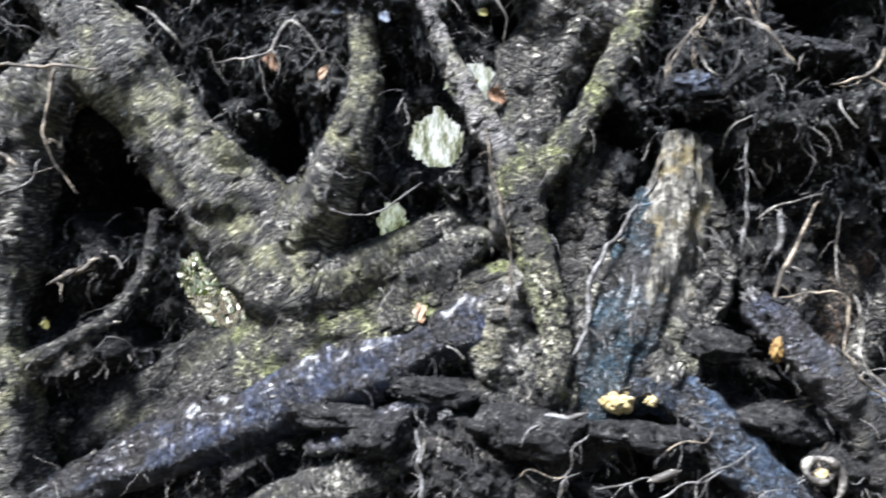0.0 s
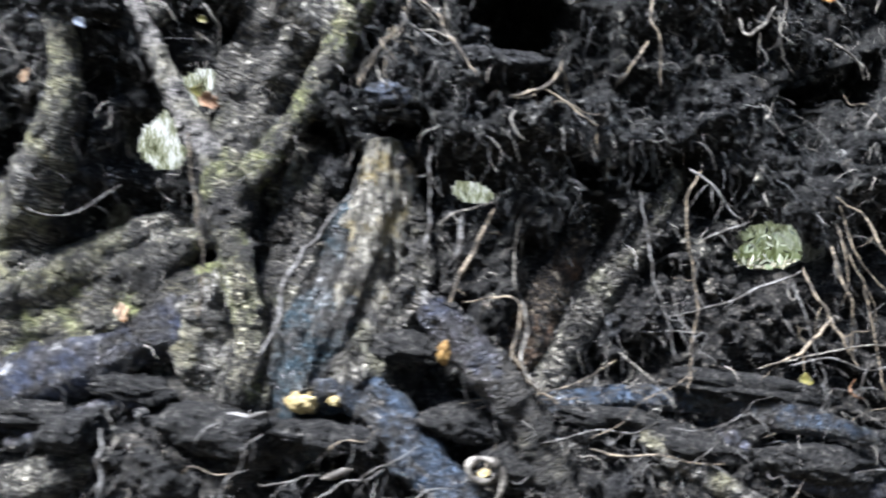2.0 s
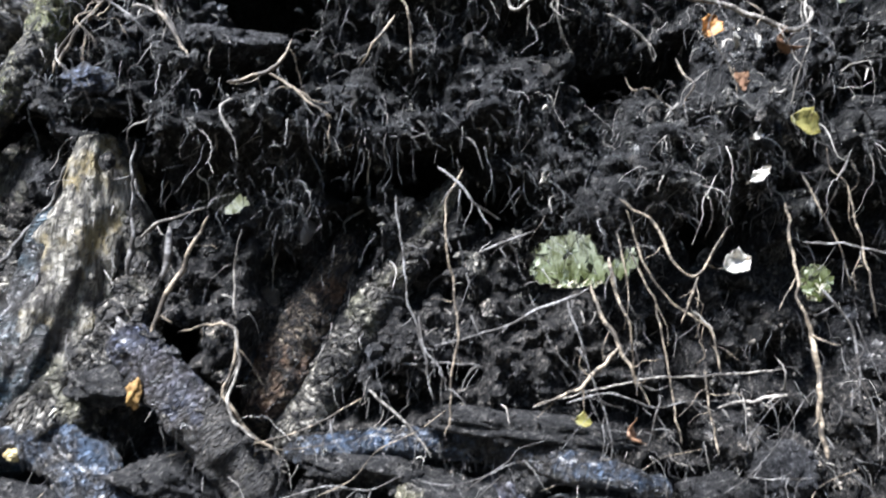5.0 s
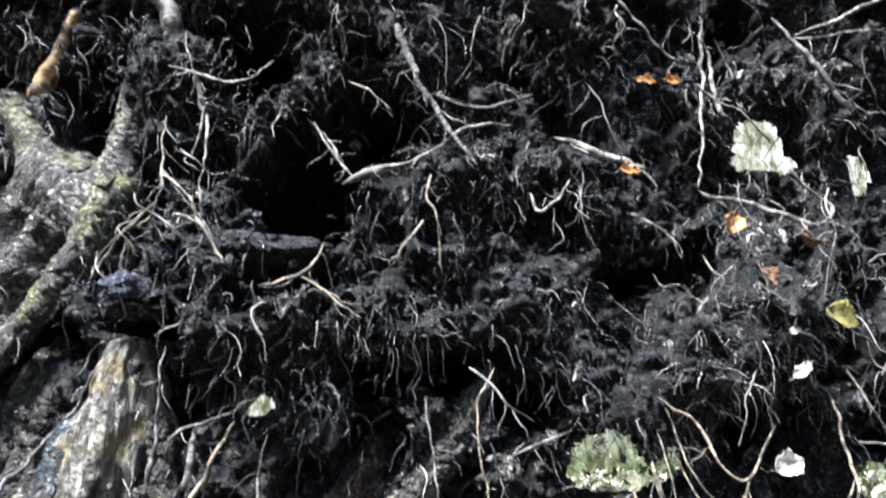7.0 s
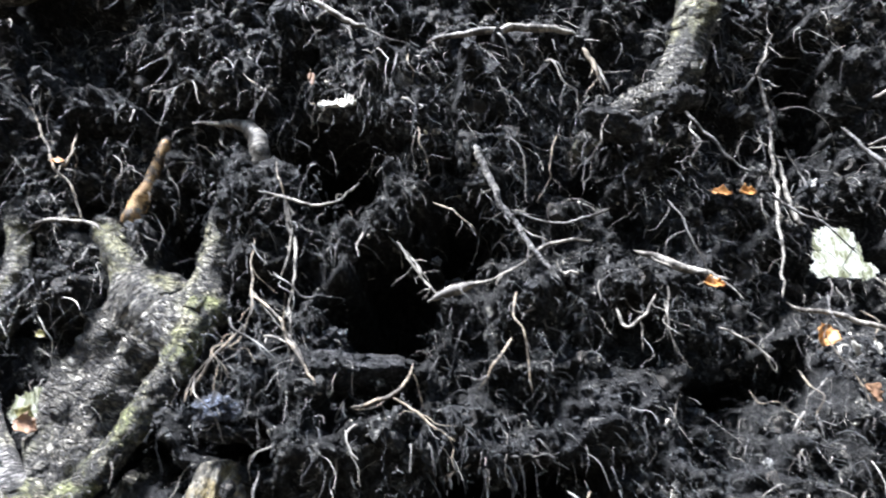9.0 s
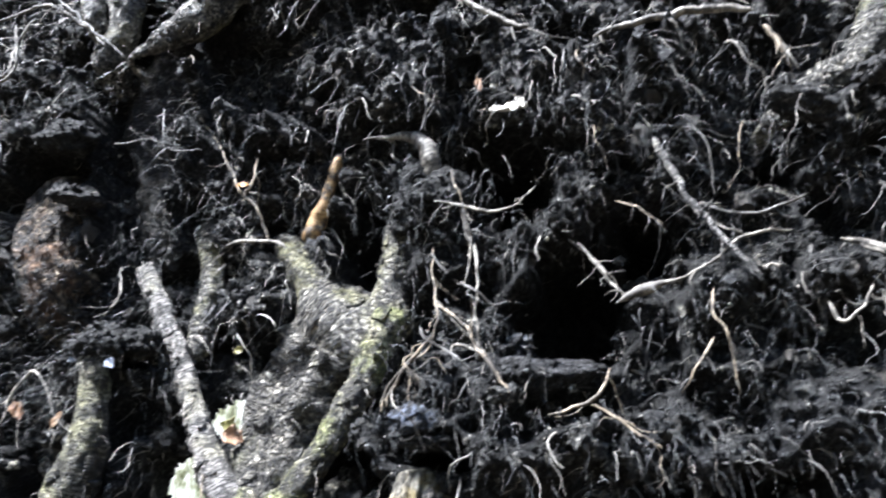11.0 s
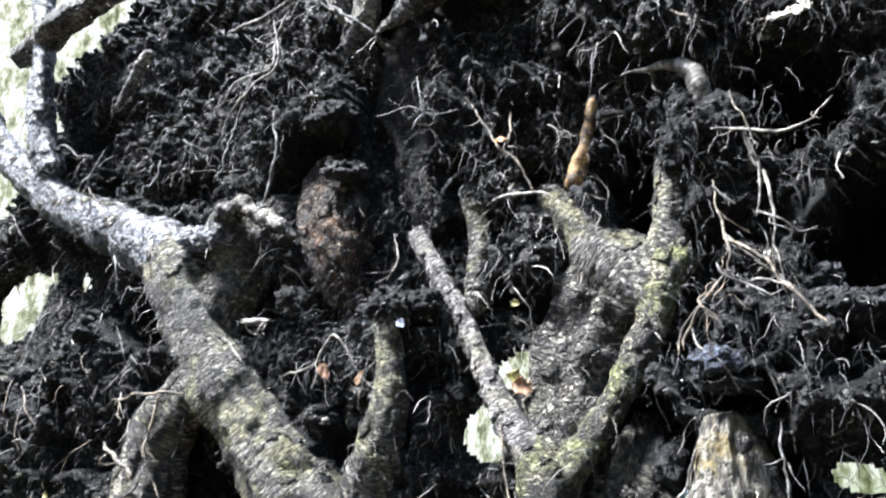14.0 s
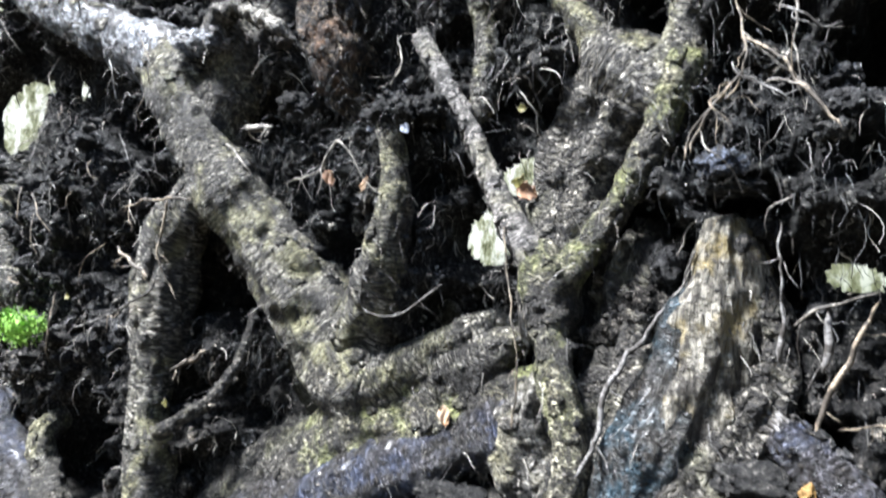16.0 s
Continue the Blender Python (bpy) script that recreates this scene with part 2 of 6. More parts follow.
MAT = {
    "bark": bark("cracked_grey_bark", (0.014, 0.012, 0.010), (0.185, 0.173, 0.140), (0.70, 0.67, 0.585), (0.31, 0.295, 0.145), 0.53, muddy=0.515),
    "bark_ring": bark("ring_cracked_bark", (0.014, 0.012, 0.010), (0.180, 0.168, 0.132), (0.66, 0.63, 0.55), (0.31, 0.295, 0.145), 0.54, muddy=0.54, plates=0.3, around=0.6),
    "bark_olive": bark("olive_mossy_bark", (0.018, 0.015, 0.010), (0.19, 0.177, 0.115), (0.74, 0.70, 0.54), (0.31, 0.335, 0.105), 0.52, flow=False),
    "bark_scaly": bark("scaly_brown_bark", (0.012, 0.010, 0.008), (0.135, 0.124, 0.101), (0.52, 0.49, 0.42), (0.23, 0.22, 0.14), 0.56, 0.8, 0.9, plates=1.0),
    "bark_dark": bark("dark_brown_bark", (0.014, 0.012, 0.010), (0.052, 0.046, 0.038), (0.22, 0.20, 0.17), (0.11, 0.10, 0.07), plates=0.8),
    "bark_rust": bark("rusty_bark", (0.016, 0.012, 0.009), (0.10, 0.075, 0.052), (0.36, 0.30, 0.22), (0.22, 0.11, 0.05), 0.54, 0.8, 0.9, muddy=0.56, plates=0.9),
    # Blue tones in the next three put sky sheen on wet wood into colour.
    "bark_wet": bark("wet_grey_wood_sky_sheen", (0.014, 0.014, 0.015), (0.058, 0.055, 0.060), (0.155, 0.15, 0.17), (0.066, 0.080, 0.128), 0.49, 0.42, 1.3, 1.0, 0.51),
    "bark_teal": bark("wet_bark_sky_sheen", (0.014, 0.015, 0.015), (0.054, 0.060, 0.062), (0.21, 0.23, 0.24), (0.038, 0.074, 0.098), 0.47, 0.36, 1.3, 1.0, flow=False),
    "bark_blue": bark("wet_wood_sky_sheen", (0.012, 0.013, 0.016), (0.046, 0.056, 0.074), (0.13, 0.16, 0.21), (0.052, 0.080, 0.125), 0.50, 0.40, 0.4, 1.0, 0.50, False, 0.15),
    "bark_pale": bark("pale_smooth_bark", (0.05, 0.045, 0.038), (0.32, 0.30, 0.255), (0.70, 0.675, 0.62), (0.36, 0.33, 0.18), 0.58, 0.7, 1.4, muddy=0.57, flow=False, plates=0.2),
    "bark_white": bark("bleached_root_wood", (0.020, 0.018, 0.018), (0.27, 0.29, 0.325), (0.72, 0.77, 0.84), (0.15, 0.14, 0.135), 0.53, 0.5, 0.8, 0.6, 0.55, plates=0.3),
    "bark_stick": bark("ringed_grey_bark", (0.02, 0.018, 0.016), (0.30, 0.285, 0.27), (0.78, 0.72, 0.69), (0.44, 0.41, 0.28), 0.56, 0.65, 4.0, 0.0, 0.53, plates=0.3),
    "bark_dusty": bark("soil_dusted_bark", (0.022, 0.020, 0.017), (0.098, 0.090, 0.075), (0.34, 0.32, 0.27), (0.17, 0.165, 0.09), 0.56, 0.85, 1.0, muddy=0.56, flow=False, plates=0.2),
    "stub_wood": wood("stripped_pale_wood", (0.030, 0.026, 0.021), (0.145, 0.132, 0.102), (0.44, 0.41, 0.34), (0.26, 0.20, 0.075)),
    "root_pale": rootlet_skin("pale_root_skin", (0.07, 0.062, 0.052), (0.40, 0.37, 0.315)),
    "root_tan": rootlet_skin("tan_root_skin", (0.08, 0.060, 0.042), (0.38, 0.315, 0.225)),
    "root_grey": rootlet_skin("grey_root_skin", (0.05, 0.047, 0.044), (0.27, 0.26, 0.245)),
    "root_orange": rootlet_skin("orange_peeled_root", (0.16, 0.075, 0.025), (0.55, 0.37, 0.17)),
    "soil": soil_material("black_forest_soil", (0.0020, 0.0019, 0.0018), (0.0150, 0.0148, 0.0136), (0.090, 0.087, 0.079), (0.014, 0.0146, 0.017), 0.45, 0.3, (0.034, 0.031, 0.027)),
    # The bluish patch tone holds sky sheen on wet crumbs as colour.
    "crumbs": soil_material("crumbled_soil", (0.004, 0.0040, 0.0038), (0.046, 0.0460, 0.0425), (0.32, 0.315, 0.29), (0.054, 0.061, 0.072), 0.36, 0.4, (0.05, 0.046, 0.041), True),
    "flakes": fibre_material("bark_flakes", [(0.0, (0.012, 0.010, 0.008)), (0.6, (0.05, 0.045, 0.038)), (0.9, (0.18, 0.165, 0.14)), (1.0, (0.40, 0.38, 0.33))], 0.7),
    "fibres": fibre_material("fine_root_fibres", [(0.0, (0.008, 0.008, 0.008)), (0.30, (0.034, 0.033, 0.033)), (0.62, (0.14, 0.135, 0.126)), (0.88, (0.42, 0.395, 0.35)), (1.0, (0.76, 0.72, 0.64))], 0.42),
    "coated": fibre_material("soil_coated_roots", [(0.0, (0.004, 0.0038, 0.0036)), (0.45, (0.030, 0.029, 0.028)), (0.8, (0.14, 0.133, 0.122)), (1.0, (0.46, 0.425, 0.365))], 0.5),
    "fibres_dark": fibre_material("dark_root_fibres", [(0.0, (0.010, 0.010, 0.011)), (0.5, (0.039, 0.041, 0.041)), (0.85, (0.12, 0.123, 0.123)), (1.0, (0.34, 0.33, 0.31))], 0.4),
    "stone": soil_material("wet_blue_stone", (0.014, 0.017, 0.024), (0.040, 0.047, 0.064), (0.12, 0.138, 0.18), (0.045, 0.058, 0.090), 0.35, 0.5),
    "dust": soil_material("dusty_soil", (0.012, 0.011, 0.010), (0.05, 0.046, 0.040), (0.16, 0.15, 0.135), (0.06, 0.058, 0.056)),
    "mud": soil_material("muddy_soil", (0.004, 0.0038, 0.0036), (0.025, 0.0238, 0.0218), (0.12, 0.115, 0.105), (0.024, 0.025, 0.030), 0.45, 0.4),
    "leaf_tan": leaf_material("pale_orange_leaf", (0.46, 0.29, 0.16), (0.70, 0.56, 0.42), (0.40, 0.20, 0.08)),
    "leaf_brown": leaf_material("brown_leaf", (0.16, 0.085, 0.045), (0.32, 0.19, 0.11), (0.08, 0.045, 0.03)),
    "leaf_orange": leaf_material("orange_leaf", (0.32, 0.14, 0.03), (0.46, 0.25, 0.08), (0.2, 0.08, 0.03)),
    "leaf_pale": leaf_material("bleached_leaf", (0.36, 0.34, 0.29), (0.62, 0.60, 0.54), (0.3, 0.25, 0.18)),
    "leaf_bluish": leaf_material("bluish_bleached_leaf", (0.20, 0.22, 0.27), (0.36, 0.40, 0.48), (0.1, 0.1, 0.1)),
    "leaf_yellow": leaf_material("olive_yellow_leaf", (0.09, 0.085, 0.02), (0.19, 0.17, 0.045), (0.08, 0.06, 0.02)),
    "rot_orange": leaf_material("orange_rotten_wood", (0.14, 0.075, 0.022), (0.27, 0.165, 0.05), (0.10, 0.06, 0.03), 0.8),
    "rot_yellow": leaf_material("yellow_rotten_wood", (0.26, 0.18, 0.065), (0.50, 0.41, 0.21), (0.14, 0.09, 0.04), 0.8),
    "moss": fibre_material("bright_moss", [(0.0, (0.14, 0.32, 0.04)), (1.0, (0.42, 0.70, 0.14))]),
    "foliage": fibre_material("sunlit_foliage", [(0.0, (0.03, 0.04, 0.02)), (0.5, (0.10, 0.12, 0.065)), (1.0, (0.26, 0.27, 0.20))]),
    "litter": soil_material("leaf_litter_ground", (0.03, 0.024, 0.015), (0.075, 0.06, 0.04), (0.17, 0.14, 0.09), (0.07, 0.07, 0.04)),
    "straw": fibre_material("dry_straw", [(0.0, (0.08, 0.075, 0.04)), (0.5, (0.30, 0.28, 0.19)), (1.0, (0.62, 0.59, 0.46))]),
    # Dark leaves for the unseen screens that block low sky light.
    "screen_leaves": fibre_material("dark_screen_leaves", [(0.0, (0.02, 0.026, 0.014)), (0.6, (0.05, 0.06, 0.03)), (1.0, (0.10, 0.11, 0.05))]),
}


# ---------- small geometry kit ----------
def lattice(ix, iy, iz, seed):
    h = (ix * 73856093 ^ iy * 19349663 ^ iz * 83492791 ^ (seed + 1) * 974711) & 0xFFFFFFFF
    h = ((h ^ (h >> 15)) * 0x2C1B3C6D) & 0xFFFFFFFF
    h = ((h ^ (h >> 12)) * 0x297A2D39) & 0xFFFFFFFF
    return ((h ^ (h >> 15)) & 0xFFFF) / 32767.5 - 1.0


def vnoise(p, seed=0):
    """Smooth value noise from -1 to 1 at the rows of p."""
    i = np.floor(p).astype(np.int64)
    f = p - i
    f = f * f * (3 - 2 * f)
    out = 0
    for dx in (0, 1):
        for dy in (0, 1):
            for dz in (0, 1):
                w = (f[:, 0] if dx else 1 - f[:, 0]) * (f[:, 1] if dy else 1 - f[:, 1]) * (f[:, 2] if dz else 1 - f[:, 2])
                out = out + w * lattice(i[:, 0] + dx, i[:, 1] + dy, i[:, 2] + dz, seed)
    return out


def fbm(p, octaves=3, seed=0):
    return sum(vnoise(p * 2.03 ** k + 17.3 * k, seed + k) * 0.5 ** k for k in range(octaves))


def mesh_from(name, verts, faces, material, uv=None, smooth=True):
    """A mesh from arrays; faces: an array of quads or triangles, or a list of such arrays."""
    me = bpy.data.meshes.new(name)
    groups = [f for f in (faces if isinstance(faces, list) else [faces]) if len(f)]
    loops = np.concatenate([f.ravel() for f in groups]).astype(np.int32)
    totals = np.concatenate([np.full(len(f), f.shape[1]) for f in groups]).astype(np.int32)
    starts = np.concatenate([[0], np.cumsum(totals)[:-1]]).astype(np.int32)
    me.vertices.add(len(verts)), me.loops.add(len(loops)), me.polygons.add(len(totals))
    me.vertices.foreach_set("co", np.asarray(verts, np.float32).ravel())
    me.loops.foreach_set("vertex_index", loops)
    me.polygons.foreach_set("loop_start", starts)
    me.polygons.foreach_set("use_smooth", np.full(len(totals), smooth))
    if uv is not None:
        layer = me.uv_layers.new(name="UVMap")
        layer.data.foreach_set("uv", np.asarray(uv, np.float32)[loops].ravel())
    me.update(calc_edges=True)
    me.validate()
    me.materials.append(material)
    return me


def spline(pts, step):
    """A smooth line through control points (x, y, z, radius), sampled about every step metres."""
    p = np.array(pts, float)
    p = np.vstack([2 * p[0] - p[1], p, 2 * p[-1] - p[-2]])
    out = []
    for a, b, c, d in zip(p[:-3], p[1:-2], p[2:-1], p[3:]):
        n = max(2, int(np.linalg.norm(c[:3] - b[:3]) / step))
        t = np.linspace(0, 1, n, endpoint=False)[:, None]
        out.append(0.5 * (2 * b + (c - a) * t + (2 * a - 5 * b + 4 * c - d) * t * t + (3 * b - a - 3 * c + d) * t ** 3))
    out.append(p[-2][None])
    q = np.vstack(out)
    q[:, 3] = np.clip(q[:, 3], min(v[3] for v in pts) * 0.8, None)
    return q


def tube(line, nseg, lump=0.08, ridge=0.0, seed=0, wiggle=0.0, furrow=0.0):
    """Rings round a line; lumps, cross ridges and furrows as real relief. Returns verts, quads, uv, normals."""
    c, r = line[:, :3].copy(), line[:, 3]
    thick = r.mean() > 0.012
    tan = np.gradient(c, axis=0)
    if wiggle:
        for k in range(3):
            q = np.column_stack([np.arange(len(c)) * (0.07 if thick else 0.23), np.full(len(c), k * 7.7), np.full(len(c), seed * 3.1)])
            c[:, k] += wiggle * fbm(q, 1 if thick else 3, seed)
    if not thick:
        tan = np.gradient(c, axis=0)
    tan /= np.linalg.norm(tan, axis=1)[:, None] + 1e-9
    ref = np.array([0.0, 1.0, 0.0]) if abs(tan[0][1]) < 0.8 else np.array([1.0, 0.0, 0.0])
    u = np.zeros_like(c)
    for i, t in enumerate(tan):
        v = ref - t * ref.dot(t)
        ref = v / (np.linalg.norm(v) + 1e-9)
        u[i] = ref
    w = np.cross(tan, u)
    along = np.concatenate([[0], np.cumsum(np.linalg.norm(np.diff(c, axis=0), axis=1))])
    a = np.linspace(0, 2 * math.pi, nseg + 1)
    n = np.cos(a)[None, :, None] * u[:, None] + np.sin(a)[None, :, None] * w[:, None]
    base = c[:, None] + n * r[:, None, None]
    flat = base.reshape(-1, 3)
    nn = n.reshape(-1, 3)
    rr = np.repeat(r, nseg + 1)
    d = rr * lump * fbm(flat * 6.0, 3, seed)
    if ridge:
        la = np.repeat(along, nseg + 1)
        aa = np.tile(a, len(c))
        d += ridge * 0.35 * vnoise(np.column_stack([la * 48, np.cos(aa) * rr * 55, np.sin(aa) * rr * 55]), seed + 5)
        d += ridge * 1.2 * fbm(flat * 60, 2, seed + 9)
        d += rr * 0.095 * fbm(flat * 19, 3, seed + 11) + 0.0045 * np.clip(fbm(flat * 33, 2, seed + 13) - 0.1, 0, 1)
        d += rr * 0.13 * vnoise(np.column_stack([la * 2.2 + 9, np.cos(aa) * 1.7, np.sin(aa) * 1.7]), seed + 3)
        d += rr * 0.05 * vnoise(np.column_stack([la * 5 + 3, np.cos(aa) * 4.2, np.sin(aa) * 4.2]), seed + 4)
        if furrow:
            d += rr * furrow * fbm(np.column_stack([la * 5.5 + 2, np.cos(aa) * 3.4, np.sin(aa) * 3.4]), 3, seed + 6) + 0.010 * np.clip(fbm(flat * 24, 2, seed + 7), -0.4, 1)
    ends = np.minimum(np.arange(len(c)), np.arange(len(c))[::-1])
    d = d.reshape(len(c), -1)
    d[:, -1] = d[:, 0]
    d = d.ravel()
    verts = flat + nn * d[:, None]
    close = np.repeat(np.where(ends == 0, 0.12, np.where(ends == 1, 0.75, 1.0)), nseg + 1)[:, None]
    verts = np.repeat(c, nseg + 1, axis=0) * (1 - close) + verts * close
    i = np.arange(len(c) - 1)[:, None] * (nseg + 1) + np.arange(nseg)[None]
    quads = np.stack([i, i + 1, i + nseg + 2, i + nseg + 1], -1).reshape(-1, 4)[:, ::-1]
    uv = np.column_stack([np.tile(a, len(c)) * np.repeat(np.full(len(c), r.mean()), nseg + 1), np.repeat(along, nseg + 1)])
    return verts, quads, uv, nn


def part(name, me, parent, label=""):
    ob = new(name, me)
    ob.parent = parent
    return tagged(ob, label)


# ---------- roots ----------
crown = tagged(new("root_crown"), "upturned root crown of a fallen tree, forking over dark soil", "tree roots")
ALL_ROOTS, SPINES, ROOT_SKIN = [], [], []


def root(name, mat, parent, pts, label=""):
    ALL_ROOTS.append((name, mat, parent, pts, label))


root("lateral_root", "bark|bark_white|0.45", crown, [(-0.24, 1.751, 1.13, 0.075), (-0.313, 1.644, 1.225, 0.093), (-0.374, 1.63, 1.305, 0.1), (-0.469, 1.609, 1.415, 0.093), (-0.585, 1.57, 1.546, 0.083), (-0.677, 1.539, 1.682, 0.076), (-0.771, 1.519, 1.826, 0.070), (-0.855, 1.521, 1.955, 0.082), (-0.965, 1.51, 2.065, 0.082), (-1.148, 1.505, 2.165, 0.068), (-1.369, 1.488, 2.266, 0.057), (-1.668, 1.476, 2.471, 0.054), (-1.968, 1.474, 2.723, 0.052), (-2.02, 1.564, 2.767, 0.042)], "thick grey bark root bending upwards, bleached at its bend")
root("upright_root", "bark_ring", crown, [(-0.401, 1.754, 1.169, 0.061), (-0.352, 1.635, 1.25, 0.076), (-0.305, 1.606, 1.33, 0.077), (-0.226, 1.551, 1.442, 0.06), (-0.173, 1.521, 1.548, 0.048), (-0.155, 1.508, 1.642, 0.039), (-0.156, 1.501, 1.72, 0.031), (-0.168, 1.5, 1.771, 0.024), (-0.175, 1.59, 1.801, 0.019)], "upright root with ring-like cracked bark")
root("heart_root", "bark_scaly", crown, [(0.156, 1.678, 1.31, 0.039), (0.159, 1.602, 1.372, 0.049), (0.163, 1.621, 1.463, 0.06), (0.179, 1.643, 1.557, 0.075), (0.208, 1.665, 1.664, 0.094), (0.25, 1.668, 1.765, 0.102), (0.279, 1.659, 1.826, 0.092), (0.303, 1.641, 1.855, 0.06), (0.347, 1.699, 1.911, 0.048)], "broad flaking bark of the forked central root")
root("fork_arm", "bark", crown, [(0.39, 1.744, 1.781, 0.049), (0.335, 1.642, 1.837, 0.062), (0.281, 1.631, 1.891, 0.048), (0.227, 1.634, 1.965, 0.04), (0.188, 1.637, 2.02, 0.032), (0.158, 1.649, 2.065, 0.023), (0.142, 1.746, 2.089, 0.018)])
root("fork_arm", "bark", crown, [(0.337, 1.748, 1.741, 0.048), (0.375, 1.636, 1.806, 0.06), (0.416, 1.613, 1.877, 0.039), (0.433, 1.607, 1.956, 0.031), (0.443, 1.604, 2.041, 0.028), (0.462, 1.591, 2.108, 0.025), (0.483, 1.577, 2.155, 0.019), (0.494, 1.659, 2.177, 0.016)])
root("side_root", "bark_olive", crown, [(0.155, 1.665, 1.405, 0.023), (0.181, 1.575, 1.432, 0.029), (0.245, 1.573, 1.496, 0.028), (0.304, 1.579, 1.58, 0.028), (0.352, 1.583, 1.663, 0.027), (0.394, 1.587, 1.746, 0.026), (0.424, 1.591, 1.834, 0.025), (0.434, 1.683, 1.865, 0.02)], "yellowish cracked bark of a slanting side root")
root("ridge_root", "bark_olive", crown, [(0.137, 1.67, 1.512, 0.026), (0.147, 1.573, 1.471, 0.033), (0.169, 1.555, 1.371, 0.03), (0.191, 1.535, 1.276, 0.029), (0.211, 1.526, 1.184, 0.031), (0.229, 1.509, 1.098, 0.028), (0.215, 1.501, 1.028, 0.025), (0.209, 1.588, 0.997, 0.02)])
root("broken_stub", "stub_wood", crown, [(0.51, 1.575, 1.547, 0.029), (0.499, 1.573, 1.478, 0.045), (0.488, 1.576, 1.408, 0.054), (0.474, 1.577, 1.325, 0.061), (0.452, 1.574, 1.242, 0.064), (0.424, 1.584, 1.158, 0.063), (0.397, 1.682, 1.081, 0.051)], "stripped pale root stub broken off at its top")
root("buttress_root", "bark_teal", crown, [(0.444, 1.674, 1.413, 0.026), (0.434, 1.578, 1.372, 0.033), (0.413, 1.566, 1.289, 0.048), (0.383, 1.554, 1.196, 0.063), (0.349, 1.543, 1.104, 0.075), (0.322, 1.552, 1.01, 0.073), (0.295, 1.594, 0.906, 0.064), (0.275, 1.714, 0.832, 0.051)], "wet foot of the broken stub, blue-green sheen in its colour")
root("buttress_root", "bark_scaly", crown, [(0.535, 1.671, 1.458, 0.017), (0.542, 1.583, 1.432, 0.021), (0.566, 1.59, 1.349, 0.035), (0.569, 1.597, 1.265, 0.049), (0.515, 1.579, 1.165, 0.057), (0.439, 1.553, 1.068, 0.062), (0.39, 1.626, 1.006, 0.05)])
root("web_root", "bark_scaly", crown, [(0.33, 1.77, 1.54, 0.05), (0.318, 1.69, 1.485, 0.068), (0.305, 1.678, 1.405, 0.082), (0.295, 1.658, 1.29, 0.086), (0.272, 1.618, 1.17, 0.082), (0.246, 1.585, 1.066, 0.066), (0.224, 1.564, 0.972, 0.051), (0.21, 1.643, 0.908, 0.041)], "dark flaking wood between the roots")
root("foot_root", "bark_pale", crown, [(0.165, 1.66, 1.258, 0.012), (0.15, 1.552, 1.238, 0.018), (0.132, 1.56, 1.19, 0.040), (0.122, 1.572, 1.13, 0.056), (0.15, 1.585, 1.045, 0.060), (0.21, 1.635, 0.94, 0.050), (0.256, 1.755, 0.88, 0.038)], "pale worn hump of root wood")
root("lower_log_root", "bark_wet", crown, [(-0.866, 1.579, 0.76, 0.035), (-0.814, 1.497, 0.784, 0.044), (-0.678, 1.52, 0.847, 0.053), (-0.507, 1.554, 0.914, 0.063), (-0.291, 1.588, 0.993, 0.068), (-0.077, 1.595, 1.083, 0.065), (0.075, 1.588, 1.142, 0.062), (0.15, 1.60, 1.172, 0.048), (0.21, 1.68, 1.195, 0.037)], "long smooth lower root, wet, blue sky sheen in its colour")
root("ledge_root", "bark_dusty|bark_olive|0.50", crown, [(-0.93, 1.77, 0.84, 0.05), (-0.82, 1.672, 0.882, 0.08), (-0.66, 1.66, 0.955, 0.093), (-0.5, 1.65, 1.022, 0.09), (-0.349, 1.64, 1.083, 0.08), (-0.152, 1.627, 1.152, 0.066), (0.019, 1.61, 1.204, 0.047), (0.115, 1.6, 1.229, 0.035), (0.16, 1.685, 1.24, 0.028)], "soil-dusted upper ledge of the lower root")
root("root_collar", "bark_olive", crown, [(-0.459, 1.701, 1.325, 0.052), (-0.402, 1.625, 1.265, 0.065), (-0.361, 1.635, 1.221, 0.077), (-0.278, 1.65, 1.202, 0.094), (-0.116, 1.641, 1.252, 0.065), (-0.017, 1.636, 1.314, 0.042), (0.029, 1.723, 1.342, 0.034)], "mossy yellow-green collar where the roots meet")
root("short_root", "bark", crown, [(-0.358, 1.699, 1.18, 0.04), (-0.298, 1.602, 1.203, 0.05), (-0.168, 1.586, 1.253, 0.043), (-0.067, 1.581, 1.305, 0.036), (-0.001, 1.608, 1.35, 0.027), (0.026, 1.709, 1.368, 0.021)])
root("short_root", "bark", crown, [(-0.143, 1.699, 1.206, 0.033), (-0.093, 1.605, 1.226, 0.041), (-0.009, 1.599, 1.259, 0.04), (0.051, 1.596, 1.302, 0.031), (0.083, 1.684, 1.325, 0.024)])
root("left_upright_root", "bark_ring", crown, [(-0.732, 1.616, 1.725, 0.055), (-0.784, 1.529, 1.652, 0.069), (-0.866, 1.534, 1.539, 0.081), (-0.882, 1.531, 1.421, 0.078), (-0.887, 1.523, 1.29, 0.068), (-0.889, 1.512, 1.162, 0.061), (-0.878, 1.509, 1.023, 0.058), (-0.866, 1.502, 0.887, 0.061), (-0.872, 1.505, 0.737, 0.064), (-0.876, 1.596, 0.654, 0.051)], "upright root with peeling reddish bark")
